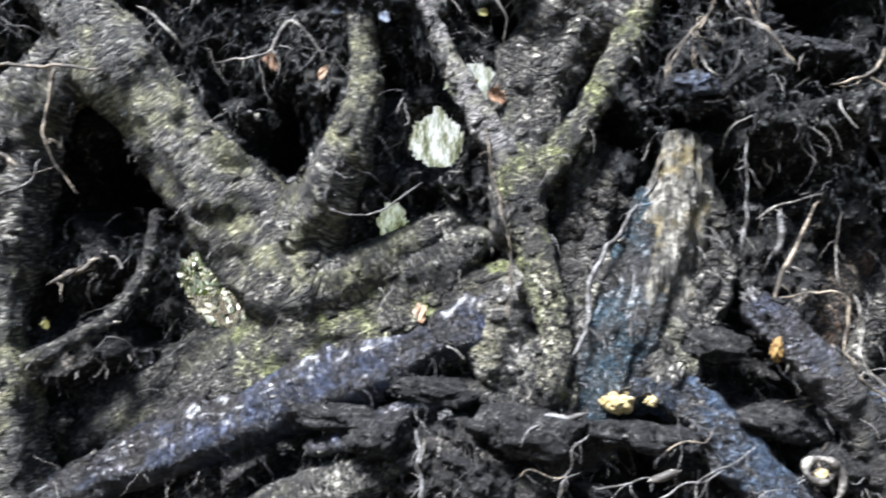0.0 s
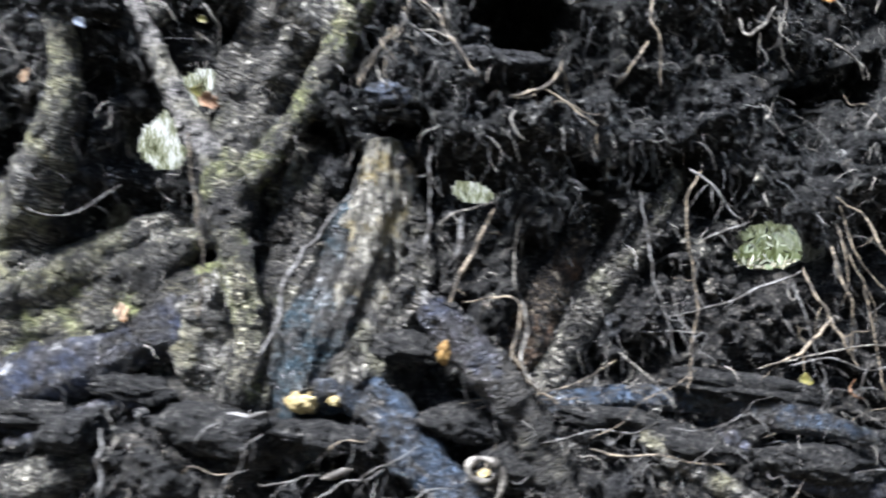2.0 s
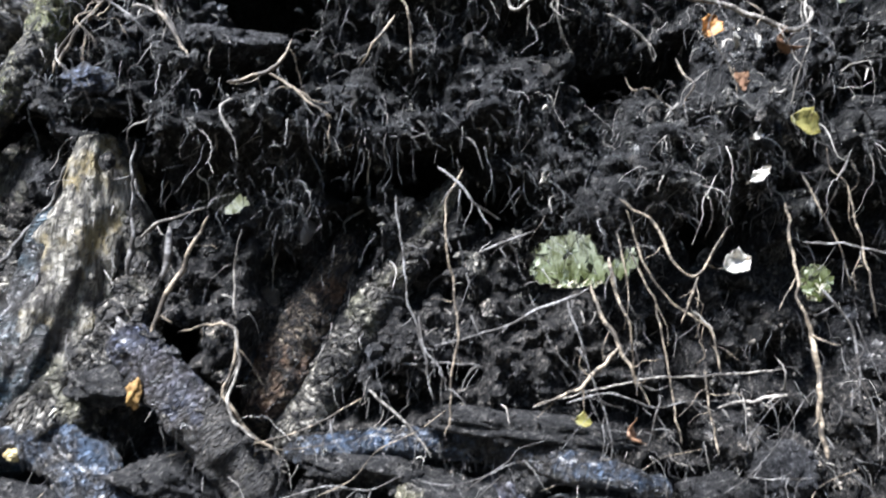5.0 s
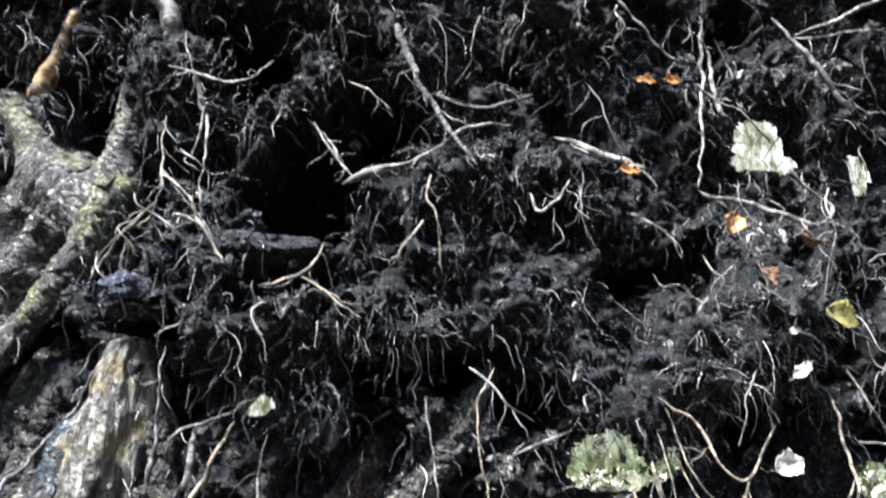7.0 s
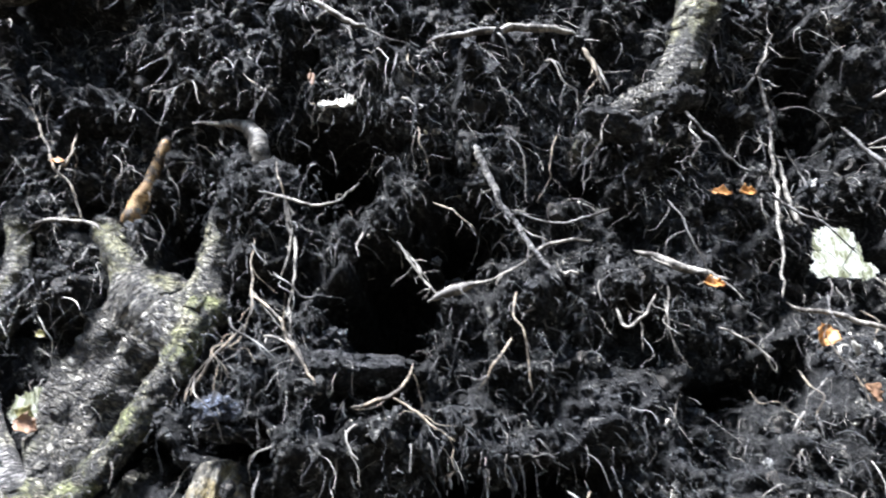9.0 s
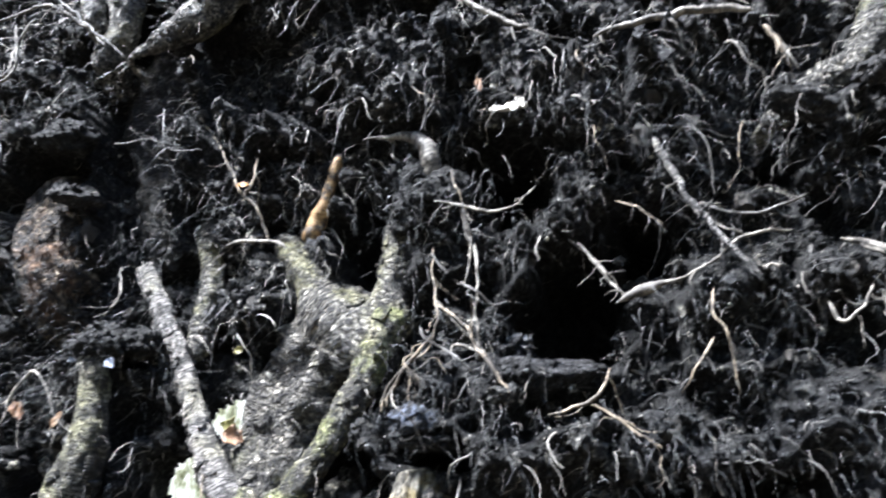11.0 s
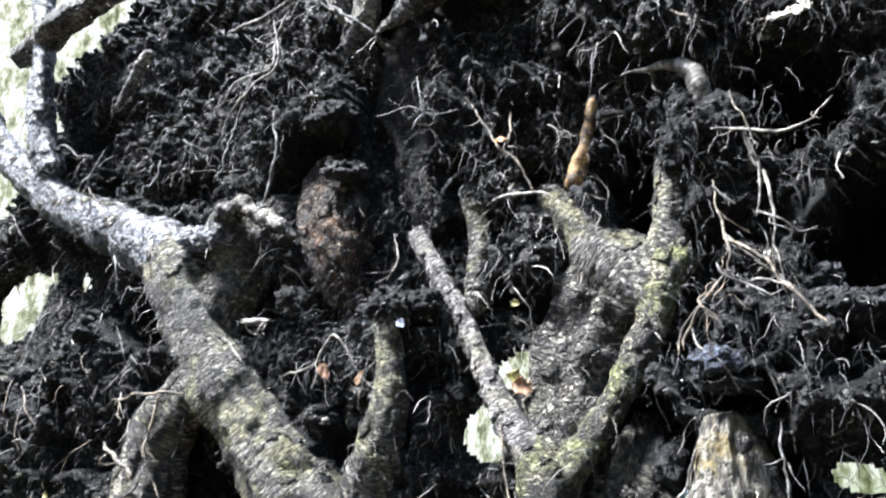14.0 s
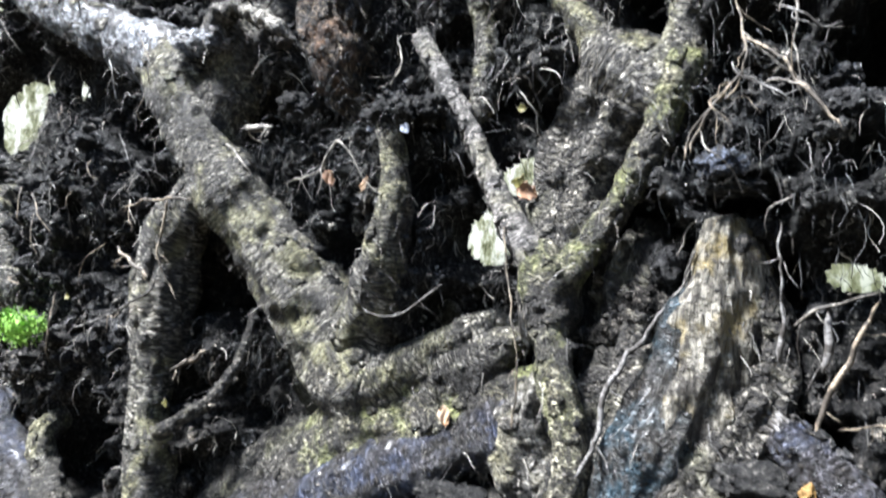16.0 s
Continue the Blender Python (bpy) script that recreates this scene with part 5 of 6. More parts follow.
gap(-0.013, 1.542, 0.045, 0.057, 0, 1.69, -0.5, 0.131)
gap(-0.11, 1.356, 0.03, 0.047, 10, 1.69, -0.066, 0.034)
gap(-0.485, 1.235, 0.085, 0.085, 0, 1.69, -0.286, -0.04)
gap(1.395, 1.329, 0.092, 0.048, 0, 1.69, 0.213, 0.024)
gap(1.859, 1.288, 0.04, 0.037, 0, 1.69, 0.533, -0.004)
gap(1.733, 1.964, 0.055, 0.06, 0, 1.69, 0.499, 0.421)
gap(1.924, 1.906, 0.031, 0.042, 0, 1.69, 0.629, 0.381)
gap(-1.80, 2.035, 0.135, 0.115, 0, 1.69, -1.754, 0.472)
gap(-1.476, 2.078, 0.04, 0.062, 0, 1.69, -1.499, 0.497)
gap(0.692, 1.442, 0.043, 0.023, -10, 1.69, -0.019, 0.063)
gap(0.071, 1.669, 0.049, 0.041, 0, 1.69, -0.443, 0.218)
gap(1.742, 1.932, 0.069, 0.027, 0, 1.69, 0.452, 0.439)
gap(1.403, 2.147, 0.017, 0.02, 0, 1.69, 0.274, 0.546)

SWELLS = [  # x, z, width, height, outwards
    (0.75, 1.62, 0.32, 0.10, 0.10), (1.15, 1.60, 0.30, 0.10, 0.01), (1.50, 1.47, 0.20, 0.15, 0.13), (1.15, 1.86, 0.30, 0.05, 0.09),
    (1.42, 1.80, 0.20, 0.07, 0.06), (0.80, 2.35, 0.30, 0.16, 0.11), (0.95, 2.08, 0.10, 0.08, 0.08), (-0.62, 2.42, 0.28, 0.16, 0.07),
    (1.75, 1.95, 0.25, 0.25, -0.05), (1.40, 2.05, 0.20, 0.14, -0.05), (-1.25, 1.50, 0.40, 0.60, 0.10), (0.60, 0.84, 0.95, 0.17, 0.10), (-0.60, 0.98, 0.24, 0.12, 0.09),
    (1.70, 1.62, 0.20, 0.12, 0.06), (-0.2, 1.05, 0.5, 0.2, 0.0), (0.0, 2.6, 0.5, 0.25, 0.05), (-1.1, 2.35, 0.3, 0.4, 0.08),
]


def ellipse(x, z, e, warp):
    dx, dz = x - e[0], z - e[1]
    c, s = math.cos(e[4]), math.sin(e[4])
    return np.hypot((dx * c + dz * s) / e[2], (dz * c - dx * s) / e[3]) + warp


STEP = 0.0080
BANK_X, BANK_Z = np.arange(-2.5, 2.45, STEP), np.arange(-0.06, 3.3, STEP)


def bank_depth(x, z):
    """y of the front of the bank and of its back."""
    p = np.column_stack([x, np.zeros_like(x), z])
    y = np.full(len(x), 1.585)
    for sx, sz, w, h, o in SWELLS:
        y -= o * np.exp(-((x - sx) / w) ** 2 - ((z - sz) / h) ** 2)
    y -= 0.045 * fbm(p * 5.0, 3, 11) + 0.034 * (0.5 - np.abs(fbm(p * 15.0, 3, 21))) + 0.024 * fbm(p * 44.0, 3, 31)
    y += 0.085 * np.clip((fbm(p * 8.5, 3, 63) - 0.10) / 0.28, 0, 1) ** 1.3 - 0.034 * np.clip(fbm(p * 24.0, 3, 65), 0, 1)
    warp = 0.50 * fbm(p * 9.0, 4, 41) + 0.12 * vnoise(p * 70, 45)
    deep, open_ = np.zeros_like(y), np.zeros_like(y)
    back = 1.72 + 0.48 * np.clip((x + 1.65) / 0.3, 0, 1)
    for e in HOLLOWS:
        s = np.clip((1.12 - ellipse(x, z, e, warp)) / 0.6, 0, 1)
        deep = np.maximum(deep, e[5] * s * s * (3 - 2 * s))
    for e in GAPS:
        q = ellipse(x, z, e, warp * 0.35)
        beyond = (e[0] + e[6] * 0.22, e[1] + e[7] * 0.22, e[2] * 1.1 + abs(e[6]) * 0.24, e[3] * 1.1 + abs(e[7]) * 0.24, 0.0)
        s = np.clip((2.6 - np.minimum(q, ellipse(x, z, beyond, 0) * 1.4)) / 1.2, 0, 1)
        back = np.minimum(back, 2.2 - (2.2 - e[5]) * s * s * (3 - 2 * s))
        t = np.clip((1.35 - q) / 0.5, 0, 1)
        open_ = np.maximum(open_, t * t)
    y = y + deep
    for x0, z0, rx, rz, turn, rear, lx, lz in GAPS:
        wide = (x0 - lx * 0.09, z0 - lz * 0.09, rx * 1.7 + abs(lx) * 0.09, rz * 1.7 + abs(lz) * 0.09, 0.0)
        s = np.clip((1.5 - ellipse(x, z, wide, warp * 0.6)) / 0.6, 0, 1)
        y = np.maximum(y, (rear - 0.06) * s + 1.3 * (1 - s))
    near = nearest_root(x, z)
    y = np.maximum(y, near)
    y = np.where(back < 2.0, np.minimum(y, back - 0.02), y) + 0.8 * open_
    # the plate ends at its upper left, rounding back
    rim = x + 2.35 + 0.08 * vnoise(p * 5, 3)
    rim2 = (x + 1.75) * 0.784 - (z - 2.68) * 0.621 + 0.07 * fbm(p * 6, 2, 5)
    edge = np.minimum(rim, np.where(z > 2.2, rim2, 9))
    y += 0.9 * np.clip((0.05 - edge) / 0.10, 0, 1) ** 2
    reach = ((np.clip(x, 0, None) / 2.42) ** 6 + (np.clip(z - 1.2, 0, None) / 2.05) ** 6) ** (1 / 6)
    border = (1 - reach) * 2.2 + 0.16 * fbm(p * 4, 3, 8)
    y += 0.25 * np.clip((0.30 - border) / 0.30, 0, 1) ** 2 + 1.2 * np.clip((0.10 - border) / 0.10, 0, 1) ** 2
    back = np.where(back > 2.0, back + 0.10 * fbm(p * 3.5, 3, 17) - 0.30 * np.clip((0.5 - border) / 0.5, 0, 1) ** 2, back)
    return y, back, np.minimum(edge, border) < 0.2


def nearest_root(x, z):
    """The bank keeps behind the axis of every root that lies before it."""
    out = np.full(len(x), -9.0)
    for s in range(0, len(SPINE), 1):
        cx, cy, cz, r = SPINE[s]
        reach = r + 0.03
        i0, i1 = np.clip([int((cx - reach - BANK_X[0]) / STEP), int((cx + reach - BANK_X[0]) / STEP) + 2], 0, len(BANK_X))
        j0, j1 = np.clip([int((cz - reach - BANK_Z[0]) / STEP), int((cz + reach - BANK_Z[0]) / STEP) + 2], 0, len(BANK_Z))
        box = (np.arange(j0, j1)[:, None] * len(BANK_X) + np.arange(i0, i1)[None]).ravel()
        d = np.hypot(x[box] - cx, z[box] - cz)
        lift = cy + (-0.35 * r if r > 0.013 else r) - np.clip(d - 0.9 * r, 0, None) * (1.4 if r > 0.013 else 3.0)
        out[box] = np.maximum(out[box], np.where(d < reach, lift, -9))
    return out


def build_bank():
    xs, zs = BANK_X, BANK_Z
    gx, gz = np.meshgrid(xs, zs)
    x, z = gx.ravel(), gz.ravel()
    y, back, outer = bank_depth(x, z)
    jx = 0.004 * vnoise(np.column_stack([x * 70, y * 10, z * 70]), 51)
    jz = 0.004 * vnoise(np.column_stack([x * 70, y * 10, z * 70]), 52)
    verts = np.column_stack([x + jx, np.minimum(y, back), z + jz])
    nx = len(xs)
    i = (np.arange(len(zs) - 1)[:, None] * nx + np.arange(nx - 1)[None]).ravel()
    quads = np.stack([i, i + 1, i + nx + 1, i + nx], -1)
    shut = y < back
    front = quads[np.any(shut[quads], axis=1)]
    ci = (np.arange(0, len(zs) - 4, 4)[:, None] * nx + np.arange(0, nx - 4, 4)[None]).ravel()
    coarse = np.stack([ci, ci + 4, ci + 4 * nx + 4, ci + 4 * nx], -1)
    closing = np.any(shut[coarse], axis=1) & np.any(outer[coarse], axis=1)
    rear = coarse[np.all(shut[coarse], axis=1) | closing][:, ::-1] + len(verts)
    rear_v = verts.copy()
    rear_v[:, 1] = back + 0.005
    v = np.vstack([verts, rear_v])
    used = np.zeros(len(v), bool)
    used[front.ravel()] = used[rear.ravel()] = True
    index = np.cumsum(used) - 1
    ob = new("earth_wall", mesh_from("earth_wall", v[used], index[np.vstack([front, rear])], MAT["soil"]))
    tagged(ob, "upright bank of black crumbly soil torn up with the roots", "soil bank", kind="structure")
    ok = shut & (y < 1.80)
    return x[ok], y[ok], z[ok]


BX, BY, BZ = build_bank()
BD = over_root(BX, BZ)
RNG = np.random.default_rng(7)


def scatter(count, keep_over_roots, weight):
    """Places on the bank, few of them where thick roots cover it."""
    pick = RNG.integers(0, len(BX), count * (120 if weight is gap_rim else 24 if weight is low_part else 6))
    x, y, z = BX[pick], BY[pick], BZ[pick]
    ok = RNG.random(len(x)) < weight(x, z)
    x, y, z = x[ok], y[ok], z[ok]
    d = BD[pick][ok]
    ok = ((d > -0.002) | (RNG.random(len(x)) < keep_over_roots))
    ok = np.where(ok)[0][:count]
    return x[ok], y[ok], z[ok]


def seen_part(x, z):
    return np.where((z > 0.62) & (z < 3.05) & (x > -1.95) & (x < 2.1), 1.0, 0.12)


def fibrous(x, z):
    up = np.clip((z - 1.25) / 0.3, 0.35, 1.0)
    patch = np.clip(0.55 + 0.9 * vnoise(np.column_stack([x * 6, z * 0, z * 6]), 77), 0.12, 1) * np.clip(0.55 + 1.1 * vnoise(np.column_stack([x * 22, z * 0, z * 22]), 78), 0.05, 1)
    return seen_part(x, z) * up * patch


def upper_part(x, z):
    return np.where((z > 1.95) & (z < 3.0) & (x > -1.7) & (x < 1.9), 1.0, 0.0)


def low_part(x, z):
    return np.where((z > 0.68) & (z < 1.02) & (x > -0.3) & (x < 1.85), 1.0, 0.0)


def ball_shape(level):
    if level == 0:
        v = np.array([(1, 0, 0), (-1, 0, 0), (0, 1, 0), (0, -1, 0), (0, 0, 1), (0, 0, -1)], float)
        return v, np.array([(0, 2, 4), (2, 1, 4), (1, 3, 4), (3, 0, 4), (2, 0, 5), (1, 2, 5), (3, 1, 5), (0, 3, 5)])
    bm = bmesh.new()
    bmesh.ops.create_icosphere(bm, subdivisions=level, radius=1)
    v = np.array([q.co[:] for q in bm.verts])
    f = np.array([[q.index for q in g.verts] for g in bm.faces])
    bm.free()
    return v, f


def grains(name, at, normal, size, flat, level, mat, label, category, sink=0.35):
    """Many irregular grains, pressed flat along their normals."""
    ball, tri = ball_shape(level)
    n = len(at)
    v = ball[None] * (0.55 + 0.9 * RNG.random((n, 1, 3))) * (1 + 0.95 * (RNG.random((n, len(ball), 1)) - 0.5))
    along = (v * normal[:, None]).sum(2)[..., None] * normal[:, None]
    v = (v - along * flat) * size[:, None, None] + (at + normal * (size * (0.5 - sink))[:, None])[:, None]
    f = tri[None] + (np.arange(n) * len(ball))[:, None, None]
    ob = new(name, mesh_from(name, v.reshape(-1, 3), f.reshape(-1, 3), MAT[mat], smooth=level > 2))
    return tagged(ob, label, category, kind="stuff")


def gap_rim(x, z):
    near = np.full(len(x), 9.0)
    for e in GAPS:
        near = np.minimum(near, np.abs(ellipse(x, z, e, 0) - 1.35))
    return np.where(near < 0.3, 1.0, 0.0)


def build_crumbs():
    out = np.array([0.0, -1.0, 0.0])
    for level, count, lo, hi, name, label in ((0, 62000, 0.0016, 0.0078, "soil_crumbs", "loose black soil crumbs clinging to the bank"), (2, 5600, 0.006, 0.0180, "soil_clods", "rough black soil clods stuck between fibres")):
        x, y, z = scatter(count, 0.0, seen_part)
        size = lo + (hi - lo) * RNG.random(len(x)) ** 2.2
        grains(name, np.column_stack([x, y, z]), np.tile(out, (len(x), 1)), size, 0.0, level, "crumbs", label, "soil", 0.7)
    v = np.vstack([a for a, b, c in ROOT_SKIN if c])
    nn = np.vstack([b for a, b, c in ROOT_SKIN if c])
    ok = np.where((nn[:, 1] < 0.25) & (vnoise(v * 14, 83) > -0.25))[0]
    pick = RNG.choice(ok, 6000)
    size = 0.0014 + 0.0042 * RNG.random(len(pick)) ** 2.5
    side = np.where((np.abs(nn[:, 1] + 0.05) < 0.42) & (vnoise(v * 11, 87) + 0.6 * vnoise(v * 40, 88) > 0.05))[0]
    at = RNG.choice(side, 11000)
    grains("clinging_soil", v[at] + nn[at] * 0.001, nn[at], 0.0025 + 0.0085 * RNG.random(len(at)) ** 2.4, 0.2, 0, "crumbs", "lumps of black soil clinging to the sides of the roots", "soil", 0.5)
    grains("bark_flakes", v[pick], nn[pick], size, 0.6, 0, "flakes", "small flakes of bark and dirt on the roots", "bark flakes", 0.4)


def build_fibres(name, count, length, radius, label, weight, keep, sides=3, points=8, mat="fibres", lumpy=0.0):
    if isinstance(weight, list):
        at = np.repeat(np.array(weight), count // len(weight), axis=0)
        x, y, z = (at + RNG.normal(0, 0.045, at.shape) * np.array([1.3, 0.25, 0.8])).T
    elif weight:
        x, y, z = scatter(count, keep, weight)
    else:
        skin = np.vstack([a[b[:, 1] < 0.1] for a, b, c in ROOT_SKIN if c])
        x, y, z = skin[RNG.integers(0, len(skin), count)].T - np.array([[0.0], [0.006], [0.0]])
    n = len(x)
    ln = length[0] + (length[1] - length[0]) * RNG.random(n) ** 2.2
    rad = radius[0] + (radius[1] - radius[0]) * RNG.random(n) ** 2.5
    sway = vnoise(np.column_stack([x * 4, y * 0, z * 4]), 93)
    d = np.column_stack([RNG.normal(0, 0.55, n) + 0.7 * sway, -0.35 - 0.6 * RNG.random(n), RNG.normal(-0.3, 0.55, n)])
    d /= np.linalg.norm(d, axis=1)[:, None]
    p = np.column_stack([x, y + 0.006, z])
    pts = [p]
    bend = RNG.normal(0, 0.35, (n, 3))
    for k in range(points - 1):
        d = d + bend * 0.2 + RNG.normal(0, 0.20, (n, 3)) * np.where(RNG.random((n, 1)) < 0.22, 3.2, 1.0) + np.array([0, 0.06, -0.24])
        d /= np.linalg.norm(d, axis=1)[:, None]
        p = p + d * (ln / (points - 1))[:, None]
        pts.append(p)
    c = np.stack(pts, 1)
    tan = np.gradient(c, axis=1)
    tan /= np.linalg.norm(tan, axis=2)[..., None] + 1e-9
    side = np.cross(tan, np.array([0.3, 0.9, 0.2]))
    side /= np.linalg.norm(side, axis=2)[..., None] + 1e-9
    up = np.cross(tan, side)
    taper = np.linspace(1, 0.35, points)[None, :, None, None] * rad[:, None, None, None]
    a = np.arange(sides) * 2 * math.pi / sides
    ring = np.cos(a)[None, None, :, None] * side[:, :, None] + np.sin(a)[None, None, :, None] * up[:, :, None]
    v = c[:, :, None] + ring * taper * (1 + lumpy * (RNG.random((n, points, sides, 1)) - 0.35))
    i = np.arange(points - 1)[:, None] * sides + np.arange(sides)[None]
    j = np.arange(points - 1)[:, None] * sides + (np.arange(sides)[None] + 1) % sides
    q = np.stack([i, j, j + sides, i + sides], -1).reshape(-1, 4)
    f = q[None] + (np.arange(n) * points * sides)[:, None, None]
    ob = new(name, mesh_from(name, v.reshape(-1, 3), f.reshape(-1, 4), MAT[mat]))
    tagged(ob, label, "fine roots", kind="stuff")


def build_big_clods(count):
    """The larger clods stuck to the bank, one by one."""
    ball, tri = ball_shape(2)
    shapes = [mesh_from("soil_clod", ball * (1 + 0.55 * fbm(ball * 1.6 + 3.1 * k, 3, k))[:, None] * np.array([1.0, 0.8, 0.75]), tri, MAT["crumbs"], smooth=False) for k in range(10)]
    x, y, z = scatter(count, 0.0, seen_part)
    bank = bpy.data.objects["earth_wall"]
    for k in range(len(x)):
        ob = part("soil_clod", shapes[k % 10], bank)
        r = 0.010 + 0.016 * RNG.random() ** 2
        ob.matrix_basis = pose(x[k], y[k] - 0.2 * r, z[k], *RNG.uniform(0, 360, 3)) @ Matrix.Scale(r, 4)


build_crumbs()
build_big_clods(300)
build_fibres("fine_root_fibres", 20000, (0.012, 0.065), (0.0003, 0.0008), "matted fine dark root fibres in the soil", fibrous, 0.0, 3, 6)
build_fibres("root_fibres", 8000, (0.02, 0.13), (0.0004, 0.0012), "wiry grey root fibres sticking out of the soil", fibrous, 0.02, 3, 9)
build_fibres("coated_rootlets", 8500, (0.02, 0.11), (0.0010, 0.0030), "tangled rootlets coated in black soil", seen_part, 0.03, 4, 8, "coated", 1.1)
# Extra fibres, partly to stand in for stronger light on the upper soil.
build_fibres("upper_fibres", 4500, (0.02, 0.12), (0.0004, 0.0013), "grey wiry fibres in the upper soil", upper_part, 0.02, 3, 7)
build_fibres("muddy_fibres", 2600, (0.02, 0.10), (0.0008, 0.0024), "muddy rootlets and fibres low on the bank", low_part, 0.35, 4, 7, "coated", 1.0)
build_fibres("clinging_fibres", 3200, (0.02, 0.10), (0.0005, 0.0015), "fine rootlets clinging to the bark", None, 0.0, 3, 7)
build_fibres("gap_fringe", 1500, (0.015, 0.09), (0.0006, 0.0016), "frayed fibres round the gaps in the bank", gap_rim, 0.3, 3, 7)
TUFTS = [
    (-0.128, 1.46, 1.804), (0.025, 1.57, 1.868), (-0.57, 1.52, 1.299), (-0.515, 1.54, 1.26), (0.469, 1.49, 1.692), (0.519, 1.5, 1.79),
    (-0.326, 1.5, 1.927), (-0.393, 1.49, 1.776), (-0.232, 1.49, 1.695), (-0.484, 1.46, 1.753), (0.433, 1.5, 1.624), (0.597, 1.47, 1.649),
    (1.386, 1.46, 1.416), (0.663, 1.46, 1.601), (0.818, 1.46, 1.45), (1.44, 1.44, 1.547), (1.615, 1.42, 1.592), (1.089, 1.45, 1.682),
    (1.214, 1.45, 1.586), (0.913, 1.43, 1.578), (0.988, 1.43, 1.55), (1.288, 1.44, 1.488), (1.543, 1.41, 1.514), (0.856, 1.46, 1.431),
    (0.817, 1.49, 2.237), (1.137, 1.5, 2.189), (0.967, 1.47, 2.145), (0.911, 1.45, 2.262), (1.081, 1.47, 2.29), (1.305, 1.53, 2.076),
    (1.202, 1.46, 1.81), (1.019, 1.45, 1.786), (1.35, 1.46, 1.777), (0.038, 1.56, 2.139), (0.069, 1.58, 1.948), (-0.58, 1.42, 2.232),
    (0.579, 1.5, 2.085), (-0.197, 1.55, 2.054), (-0.939, 1.42, 2.587), (-0.322, 1.5, 2.45), (0.665, 1.5, 1.982), (-0.467, 1.44, 2.375),
    (0.47, 1.53, 2.11), (0.46, 1.545, 2.05), (0.50, 1.53, 2.15), (1.38, 1.49, 1.37), (1.42, 1.49, 1.38), (1.35, 1.5, 1.40), (-0.359, 1.52, 1.701), (-0.256, 1.52, 1.735), (0.087, 1.52, 1.358),
]
build_fibres("root_tufts", 2600, (0.02, 0.10), (0.0003, 0.0010), "bunches of fine dark hanging roots", TUFTS, 0.0, 3, 9, "fibres_dark")
build_fibres("hanging_rootlets", 2000, (0.05, 0.24), (0.0006, 0.0019), "thin tangled rootlets hanging out of the soil", fibrous, 0.05, 4, 13)


# ---------- ground and what shows through the gaps ----------
def build_ground():
    edge = [-400, -120, -40, -15] + [v * 0.5 for v in range(-16, 17)] + [15, 40, 120, 400]
    g = np.array([(a, b) for b in edge for a in edge], float)
    z = 0.03 * vnoise(np.column_stack([g * 0.9, g[:, 0] * 0]), 61)
    n = len(edge)
    i = (np.arange(n - 1)[:, None] * n + np.arange(n - 1)[None]).ravel()
    quads = np.stack([i, i + 1, i + n + 1, i + n], -1)
    ob = new("ground", mesh_from("ground", np.column_stack([g, z]), quads, MAT["litter"]))
    tagged(ob, "woodland ground covered with brown leaf litter", "ground", kind="structure")


def build_thicket(name, count, x0, x1, y0, y1, z1, size, label, mat="foliage"):
    """Leaves on many stems: each leaf a folded blade of four triangles."""
    c = np.column_stack([RNG.uniform(x0, x1, count), RNG.uniform(y0, y1, count), RNG.uniform(0.02, 1, count) ** 0.8 * z1])
    keep = vnoise(c * 1.3, 71) > -0.35
    c = c[keep]
    n = len(c)
    a, b = RNG.normal(0, 1, (n, 3)), RNG.normal(0, 1, (n, 3))
    a /= np.linalg.norm(a, axis=1)[:, None]
    b = np.cross(a, b)
    b /= np.linalg.norm(b, axis=1)[:, None]
    s = (size * (0.5 + RNG.random(n)))[:, None]
    w = np.cross(a, b)
    v = np.stack([c - a * s, c + b * s * 0.45 + w * s * 0.15, c + a * s, c - b * s * 0.45 + w * s * 0.15], 1)
    f = np.array([[0, 1, 2], [0, 2, 3]])[None] + (np.arange(n) * 4)[:, None, None]
    ob = new(name, mesh_from(name, v.reshape(-1, 3), f.reshape(-1, 3), MAT[mat], smooth=False))
    tagged(ob, label, "foliage", kind="stuff")


build_ground()
build_thicket("undergrowth", 9000, -6.5, 6.5, 3.0, 6.5, 1.5, 0.035, "pale green sunlit undergrowth behind the root plate")
build_thicket("low_growth", 7000, -4, 4, 2.35, 5.5, 0.45, 0.030, "straw-coloured leaves and stalks low behind the root plate")
build_thicket("dry_grass", 9000, -14, 8, 6, 18, 1.25, 0.07, "pale dry grass and bracken in the clearing behind", "straw")
# Unseen leaf screens, added to cut low sky light from the open side.
build_thicket("unseen_woodland", 9000, -18, 18, -15, -8, 11, 0.30, "added leaf screen, out of view, that blocks low sky light", "screen_leaves")
build_thicket("unseen_woodland", 4000, -15, -9, -9, 1, 11, 0.30, "added leaf screen, out of view, that blocks low sky light", "screen_leaves")
build_thicket("unseen_woodland", 4000, 9, 15, -9, 1, 11, 0.30, "added leaf screen, out of view, that blocks low sky light", "screen_leaves")


